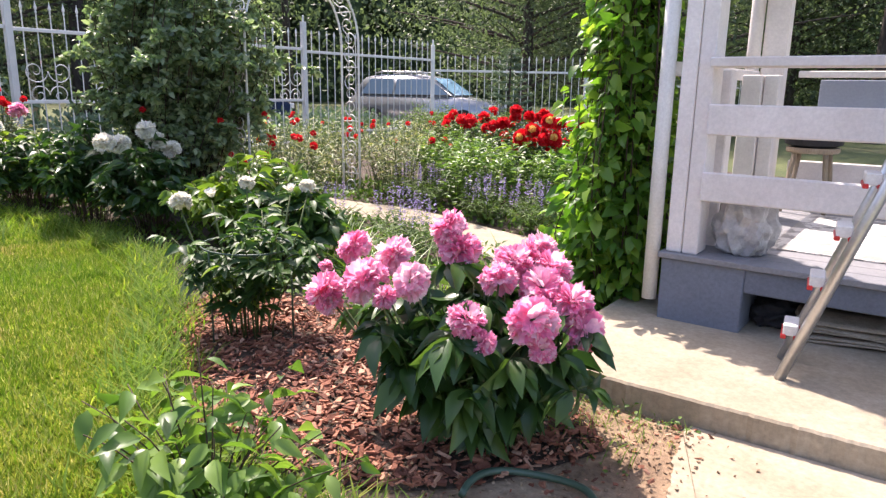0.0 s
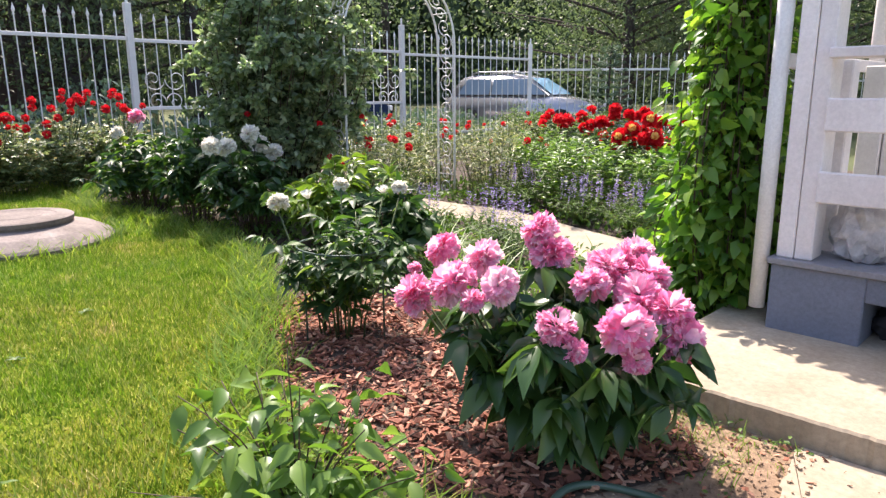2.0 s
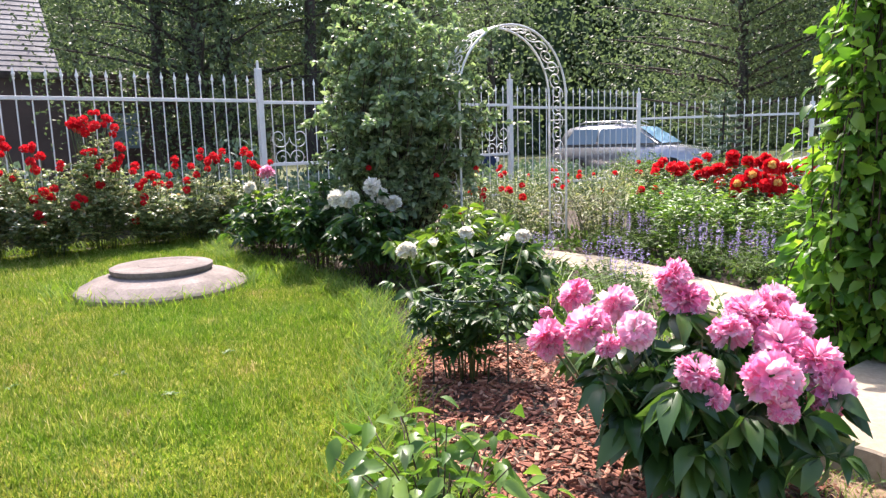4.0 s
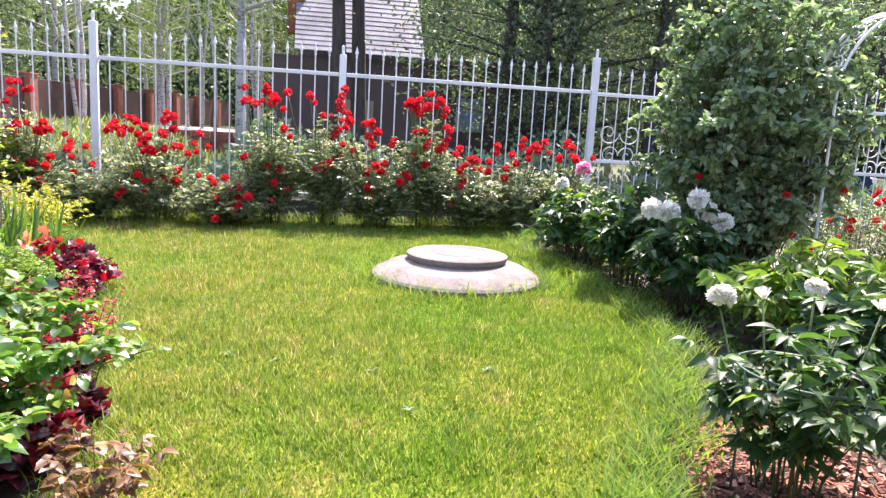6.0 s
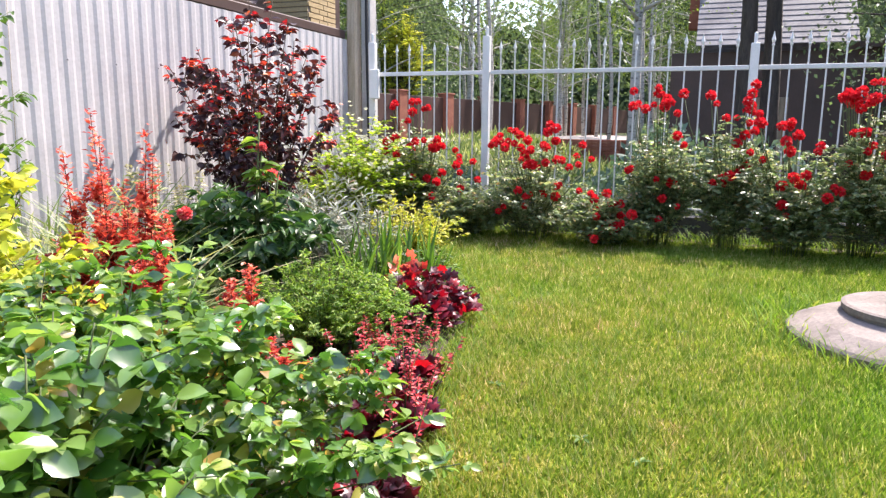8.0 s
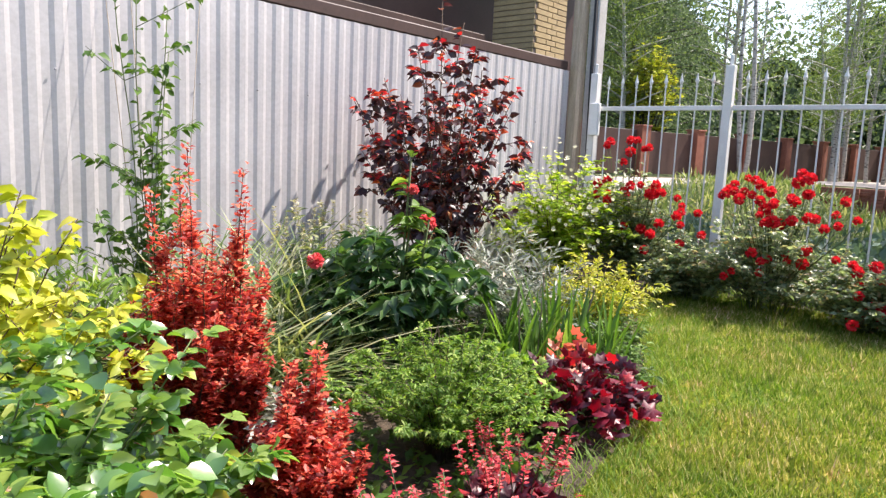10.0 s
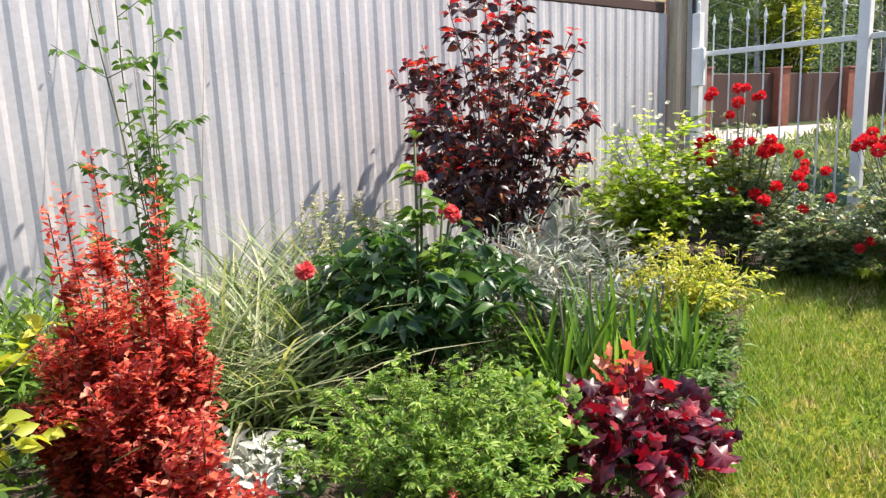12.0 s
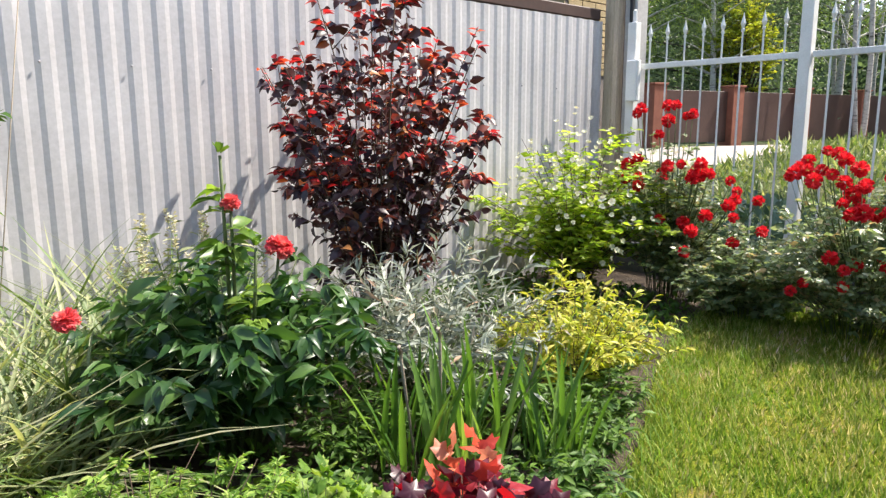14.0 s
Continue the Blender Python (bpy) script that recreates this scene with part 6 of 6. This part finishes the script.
# ---- trees beyond the fence ----
def tree_model(kind, h, seed):
    r = np.random.default_rng(seed)
    p = tagged(new("tree"), {"broad": "tall broadleaved tree with dense dark foliage", "birch": "slender birch with light foliage", "pine": "tall pine with a bare trunk"}[kind], "tree", "trees beyond the fence")
    tb, lv = Tubes(), Leaves(FLAT)
    top = h * (0.95 if kind != "broad" else 0.8)
    t = np.linspace(0, 1, 9)
    lean = r.normal(0, 0.04 * h, 2)
    tr = np.stack([lean[0] * t ** 2, lean[1] * t ** 2, top * t - 0.05], 1)
    tb.add(tr, 0.02 * h * (0.6 if kind == "birch" else 0.85), 0.02, 8)
    limbs = {"broad": 46, "birch": 40, "pine": 26}[kind]
    lo = {"broad": 0.12, "birch": 0.3, "pine": 0.5}[kind]
    for k in range(limbs):
        f = lo + (1 - lo) * (k + 0.5) / limbs
        base = np.array([np.interp(f, t, tr[:, i]) for i in range(3)])
        a = k * 2.4 + r.uniform(-0.4, 0.4)
        L = h * {"broad": 0.30, "birch": 0.17, "pine": 0.2}[kind] * (1.1 - 0.75 * abs(f - 0.35)) * r.uniform(0.6, 1.1)
        up = {"broad": 0.35, "birch": 0.5, "pine": 0.1}[kind]
        q = base + np.linspace(0, 1, 5)[:, None] * L * np.array([math.cos(a), math.sin(a), up]) + np.array([0, 0, -0.12 * L]) * (np.linspace(0, 1, 5) ** 2)[:, None]
        tb.add(q, 0.006 * h * (1.1 - f), 0.01, 4)
        n = {"broad": 380, "birch": 300, "pine": 340}[kind]
        pos = q[r.integers(1, 5, n)] + r.normal(0, 0.13 * L + 0.12, (n, 3))
        d = r.normal(0, 1, (n, 3)) + (0, 0, -0.3)
        lv.add(pos, d, np.array([0, 0, 1.0]) + r.normal(0, 0.6, (n, 3)), r.uniform(0.07, 0.14, n) * (0.65 if kind == "birch" else 1))
    tb.make("trunk", BIRCH if kind == "birch" else BARK, p)
    lv.make("crown", WOODSLIGHT if kind == "birch" else WOODS, p)
    return p


models = [tree_model("broad", 9.5, 1), tree_model("broad", 11, 2), tree_model("birch", 11, 3), tree_model("birch", 12.5, 4), tree_model("pine", 13, 5)]
spots = []
rt = np.random.default_rng(11)
for i in range(34):
    a = radians(rt.uniform(-14, 92))
    d = rt.uniform(18, 33)
    x, y = -2 - d * math.cos(a), 1 + d * math.sin(a)
    if x > -16.5 and y < 14 or (-29 < x < -20.0 and -1.5 < y < 9.5):
        continue
    s_ = max(0.0, min(8.0, ((x + 13) * -0.87 + (y - 16.3) * 0.49)))
    if (x + 13 + 0.87 * s_) ** 2 + (y - 16.3 - 0.49 * s_) ** 2 < 16:
        continue
    if x < -15 and y < -1.5 and d < 28:
        continue
    if any((x - u) ** 2 + (y - v) ** 2 < 3.0 for u, v in spots):
        continue
    spots.append((x, y))
spots += [(-17.5, 9.5), (-19, 12.5), (-13.5, 24), (-10.5, 24.5), (-8, 26), (-24, 15), (-24, 22), (-27, 18.5), (-5, 27), (-2, 28), (2, 25), (-18.5, 6.9), (-18.8, -0.6), (6, 22), (10, 20), (-24, -9.5), (-29, -8), (-33, -13), (-26, -14.5), (-37, -6.5), (-31, -18), (-22, -17), (-35, 0), (-19.5, -10.5), (-23, -11.8), (-27, -11), (-21, -13.5)]
for i, (x, y) in enumerate(spots):
    south = y < 4 and x < -17
    mdl = models[(2, 3, 0, 2)[i % 4] if south else (0, 1, 0, 2, 1, 4)[i % 6]]
    s = rt.uniform(0.85, 1.2)
    m = Matrix.LocRotScale((x, y, -0.03), Euler((0, 0, rt.uniform(0, 6.28))), (s, s, s))
    if i < 5:
        mdl = models[i]
        mdl.matrix_basis = m
    else:
        c = copy_thing(mdl, Matrix.LocRotScale((x, y, -0.03), Euler((0, 0, rt.uniform(0, 6.28))), None))


plant("lime_sapling", -25.0, -9.2, 4.7, 1.15, "young yellow-green tree beyond the road", "tree", stems=40, leaf=FLAT, mat=LIME, size=0.16, per=44, start=0.62, lift=0.4, twigs=4, twig=0.6, stem_mat=BARK, stem_r=0.02, low=0.85, base=0.1, z=0.82)


def birch_poles():
    """Thin birch trunks standing close together further back."""
    rp2 = np.random.default_rng(21)
    first = None
    for k in range(34):
        x, y = rp2.uniform(-44, -26), rp2.uniform(-9, 3.5)
        if -29 < x < -20 and -1.5 < y < 9:
            continue
        if first is None:
            first = tagged(new("bare_birch"), "thin bare birch trunk in the woods", "tree", "thin birches in the woods")
            pts = np.array([(0.15 * math.sin(i * 0.9), 0.12 * math.cos(i * 0.7), 1.6 * i) for i in range(8)])
            trunk = Tubes().add(pts, 0.085, 0.03, 6)
            for i in range(2, 8):
                a = i * 2.1
                trunk.add([pts[i], pts[i] + (0.7 * math.cos(a), 0.7 * math.sin(a), 0.6), pts[i] + (1.1 * math.cos(a), 1.1 * math.sin(a), 1.4)], 0.025, 0.008, 4)
            trunk.make("trunk", BIRCH, first)
            first.matrix_basis = pose(x, y, -0.05)
        else:
            copy_thing(first, Matrix.LocRotScale((x, y, -0.05), Euler((rp2.normal(0, 0.04), rp2.normal(0, 0.04), rp2.uniform(0, 6.28))), None))


birch_poles()


for x, y in ((-18.5, 1.75), (-18.8, 2.25), (-19.5, 6.2), (-20.5, 7.4)):
    copy_thing(models[4], Matrix.LocRotScale((x, y, -0.03), Euler((0, 0, x * 3)), None))


def woods_height(a):
    """Height of the far woods by bearing, with a gap where the sky shows."""
    h = 15.5 + 1.8 * np.sin(a * 9) + 1.2 * np.sin(a * 23 + 1) + 0.8 * np.sin(a * 61)
    return h - 6.0 * np.exp(-((a + 0.28) / 0.09) ** 2)


def far_woods():
    lv = Leaves(FLAT)
    n = 55000
    a = np.radians(rt.uniform(-52, 105, n))
    d = rt.uniform(44, 54, n)
    z = woods_height(a) * rt.uniform(0, 1.03, n) ** 0.8
    lv.add(np.stack([-2 - d * np.cos(a), 1 + d * np.sin(a), z], 1), rt.normal(0, 1, (n, 3)), rt.normal(0, 1, (n, 3)), rt.uniform(0.25, 0.5, n))
    tagged(lv.make("far_woods", WOODS), "dense far woods along the horizon", "woods", kind="stuff")
    # the closed canopy behind it
    k, m = 220, 14
    v, f = [], []
    for i in range(k + 1):
        a = math.radians(-60 + 172 * i / k)
        top = float(woods_height(np.array(a))) * 0.97
        for j in range(m + 1):
            r = 57 + rt.normal(0, 0.8) + 2.5 * j / m
            v.append((-2 - r * math.cos(a), 1 + r * math.sin(a), top * j / m - 0.5 + rt.normal(0, 0.25)))
    for i in range(k):
        for j in range(m):
            q = i * (m + 1) + j
            f.append((q, q + m + 1, q + m + 2, q + 1))
    tagged(mesh_object("backdrop_woods", v, f, CANOPY), "dark green wall of distant forest", "woods", kind="structure")


far_woods()


def ground_cover():
    """Low weeds between the plants of the beds."""
    lv = Leaves(SIMPLE)
    n = 13000
    x, y = rt.uniform(-9.6, -3.2, n), rt.uniform(-3.5, 0, n)
    edge_y = np.interp(x, [p[0] for p in SOUTH_EDGE][::-1], [p[1] for p in SOUTH_EDGE][::-1])
    k = y < edge_y - 0.12
    x2, y2 = rt.uniform(-9.0, -1.7, n), rt.uniform(3.05, 7.5, n)
    edge_n = np.interp(x2, [p[0] for p in NORTH_EDGE], [p[1] for p in NORTH_EDGE])
    k2 = (y2 > edge_n + 0.25) & ~inside(x2, y2, MULCH_EDGE) & ((x2 < -1.75) | (y2 < 4)) & ~inside(x2, y2, PATH_EDGE)
    x, y = np.concatenate([x[k], x2[k2]]), np.concatenate([y[k], y2[k2]])
    n = len(x)
    lump = np.clip(0.5 + 0.5 * np.sin(x * 3.1 + 1.7 * np.sin(y * 2.3)) * np.sin(y * 2.7), 0.1, 1)
    lv.add(np.stack([x, y, 0.01 + 0.16 * lump * rt.uniform(0, 1, n)], 1), rt.normal(0, 1, (n, 3)) + (0, 0, 0.7), np.array([0, 0, 1.0]) + rt.normal(0, 0.5, (n, 3)), rt.uniform(0.04, 0.085, n))
    tagged(lv.make("low_weeds", GREEN), "low weeds and seedlings between the plants", "weeds", kind="stuff")


ground_cover()


def roadside(n=16000):
    """Weeds and low scrub between the iron fence and the road."""
    lv = Leaves(FLAT)
    y = rt.uniform(-3.4, 14.5, n)
    w = 0.5 + 0.35 * np.sin(y * 1.7) + 0.2 * np.sin(y * 4.1)
    x = -10.8 - rt.uniform(0, 1, n) ** 1.3 * 2.2
    z = rt.uniform(0, 1, n) * (0.45 + 0.9 * np.clip(w, 0, 1)) * np.where(y > 8, 0.6, np.where(y < -0.8, 0.45, 1))
    lv.add(np.stack([x, y, z], 1), rt.normal(0, 1, (n, 3)) + (0, 0, 1.0), rt.normal(0, 1, (n, 3)), rt.uniform(0.06, 0.15, n))
    tagged(lv.make("roadside_weeds", BLUEGREEN), "grey-green weeds growing behind the iron fence", "weeds", kind="stuff")


roadside()


def bank_weeds(n=14000):
    """Rough grass and weeds on the bank by the road."""
    lv = Leaves(NARROW)
    x, y = rt.uniform(-21, -12.2, n), rt.uniform(-9, 1.5, n)
    keep = y > np.array([fence_y(v) for v in x]) + 3.5
    x, y = x[keep], y[keep]
    m = len(x)
    z = np.array([bank_height(a, b) for a, b in zip(x, y)])
    lump = 0.3 + 0.7 * np.clip(np.sin(x * 2.3 + np.sin(y * 1.9)) * np.sin(y * 2.1), 0, 1)
    lv.add(np.stack([x, y, z + 0.25 * lump * rt.uniform(0, 1, m)], 1), rt.normal(0, 0.6, (m, 3)) + (0, 0, 1.0), rt.normal(0, 1, (m, 3)), rt.uniform(0.12, 0.3, m))
    tagged(lv.make("bank_weeds", STRAW), "rough grass and weeds on the bank by the road", "weeds", kind="stuff")


bank_weeds()


# ---- grass ----
def lawn_blades(n, x0, x1, h):
    poly = SOUTH_EDGE + NORTH_EDGE
    x, y = rng.uniform(x0, x1, n), rng.uniform(-2, 4.4, n)
    keep = inside(x, y, poly) & ((x + 6.62) ** 2 + (y - 2.28) ** 2 > 0.69 ** 2)
    x, y = x[keep], y[keep]
    m = len(x)
    lump = 0.5 + 0.5 * np.sin(x * 5.1 + 2 * np.sin(y * 3.7)) * np.sin(y * 4.3 + 1.5 * np.sin(x * 2.9))
    hh = h * (0.55 + 0.7 * lump) * rng.uniform(0.5, 1.2, m) * (1 + 0.8 * (rng.uniform(0, 1, m) > 0.985))
    a = around(m)
    w = (0.0022 + 0.0014 * rng.uniform(0, 1, m))[:, None] * (1.0 + 0.12 * np.clip(-2 - x, 0, 8))[:, None]
    side = np.stack([-a[:, 1], a[:, 0], a[:, 2]], 1) * w
    b = np.stack([x, y, np.zeros(m)], 1)
    tip = b + a * (0.7 * hh * rng.uniform(0.3, 1.3, m))[:, None] + np.array([0, 0, 1.0]) * hh[:, None]
    v = np.stack([b - side, b + side, tip], 1).reshape(-1, 3)
    return v, (np.arange(m) * 3)[:, None] + np.array([0, 1, 2])


def lawn_grass():
    for x0, x1, n, h in ((-3.2, 0.3, 210000, 0.038), (-6.0, -3.2, 200000, 0.042), (-10, -6.0, 150000, 0.052)):
        v, f = lawn_blades(n, x0, x1, h)
        o = mesh_object("lawn_grass", v, f, BLADE)
        tagged(o, "short mown grass blades of the lawn", "grass", kind="stuff")
    # broad-leaved weeds
    lv = Leaves(LANCE)
    for k in range(15):
        x, y = (rng.uniform(-8.5, -0.8), rng.uniform(0.0, 3.0)) if k else (-4.46, 0.86)
        if inside(np.array([x]), np.array([y]), SOUTH_EDGE + NORTH_EDGE)[0] and (x + 6.62) ** 2 + (y - 2.28) ** 2 > 0.6:
            n = 7
            lv.add(np.repeat([[x, y, 0.015]], n, 0), around(n) + (0, 0, 0.45), np.repeat([[0, 0, 1.0]], n, 0), rng.uniform(0.03, 0.06, n))
    tagged(lv.make("lawn_weeds", GREEN), "small broad-leaved weeds in the lawn", "weeds", kind="stuff")


lawn_grass()


def tufts(points, label, n=60, h=0.14):
    """Longer uncut grass along the edges."""
    lv = Leaves(TUFT)
    for x, y in points:
        k = n
        p = np.stack([x + rng.normal(0, 0.09, k), y + rng.normal(0, 0.09, k), np.zeros(k)], 1)
        a = around(k)
        lv.add(p, a * 0.35 + (0, 0, 1), -a + (0, 0, 0.6), h * rng.uniform(0.5, 1.3, k))
    o = lv.make("grass_tufts", TUFTS)
    return tagged(o, label, "grass", kind="stuff")


edge = [p for p in NORTH_EDGE if p[0] < -1.2]
tufts([(x + rng.normal(0, 0.05), y - 0.05 + rng.normal(0, 0.04)) for x, y in edge for _ in range(3)], "long uncut grass along the flower bed")
tufts([(x, y + 0.05) for x, y in SOUTH_EDGE if x < -2 for _ in range(2)], "grass along the bed edge", 40, 0.10)
tufts([(-9.9 + rng.normal(0, 0.05), y) for y in np.arange(-1.8, 4.2, 0.12)], "long grass at the fence footing", 40, 0.16)
tufts([(-6.62 + 0.76 * math.cos(a), 2.28 + 0.76 * math.sin(a)) for a in np.arange(0, 6.28, 0.2)], "long grass round the well cover", 22, 0.16)
tufts([(rng.uniform(-1.4, -1.02), rng.uniform(2.75, 3.05)) for _ in range(22)] + [(rng.uniform(-2.0, -1.2), rng.uniform(1.7, 2.0)) for _ in range(12)], "sparse dry grass on bare soil", 14, 0.07)
tufts([(rng.uniform(-3.3, -2.4), rng.uniform(6.3, 7.6)) for _ in range(40)], "grass by the path", 60, 0.12)
spread = [(rng.uniform(-9.4, -0.6), rng.uniform(-1.4, 3.6)) for _ in range(420)]
spread = [q for q in spread if inside(np.array([q[0]]), np.array([q[1]]), SOUTH_EDGE + NORTH_EDGE)[0] and (q[0] + 6.62) ** 2 + (q[1] - 2.28) ** 2 > 0.7]
tufts(spread, "longer tufts of fresh grass in the lawn", 34, 0.075)
mulch_chips()


def clods(n=1500):
    """Crumbs of soil, grit and bits of bark on the bare ground and the slab's edge."""
    shapes = [chip_shape(s) for s in range(20, 26)]
    for name, mat, label, share, size in (("soil_crumbs", DIRT, "crumbs of dry soil and grit", 1.0, 0.011), ("stray_chips", CHIP, "stray bits of bark on bare soil", 0.28, 0.022)):
        m = int(n * share)
        x, y = rng.uniform(-1.6, -0.62, m), rng.uniform(1.9, 3.07, m)
        keep = (x + 0.9 < rng.exponential(0.09, m)) & (x - -1.9 > (3.1 - y) * 0.3)
        vs, fs, c = [], [], 0
        for k in np.flatnonzero(keep):
            v, f = shapes[k % 6]
            rot = Euler((rng.normal(0, 0.5), rng.normal(0, 0.5), rng.uniform(0, 6.28))).to_matrix()
            z = 0.021 if x[k] > -0.92 else 0.009
            vs.append((v * (1, 1.6, 3.5 if size < 0.02 else 1)) @ np.array(rot).T * size * rng.uniform(0.4, 1.4) + (x[k], y[k], z))
            fs.append(f + c)
            c += 8
        tagged(mesh_object(name, np.concatenate(vs), np.concatenate(fs), mat), label, "debris", kind="stuff")
    lv = Leaves(OVATE)
    for x, y, k in ((-1.36, 2.98, 14), (-1.16, 3.02, 16), (-0.98, 3.02, 12), (-0.93, 3.03, 14), (-1.22, 2.78, 10), (-1.0, 2.62, 8), (-1.45, 3.0, 12)):
        lv.add(np.array((x, y, 0.02)) + rng.normal(0, (0.035, 0.02, 0.012), (k, 3)), around(k) + (0, 0, 0.5), rng.normal(0, 0.3, (k, 3)) + (0, 0, 1), rng.uniform(0.012, 0.03, k))
    tagged(lv.make("seedling_weeds", GREEN), "tiny weeds at the foot of the kerb", "weeds", kind="stuff")


clods()
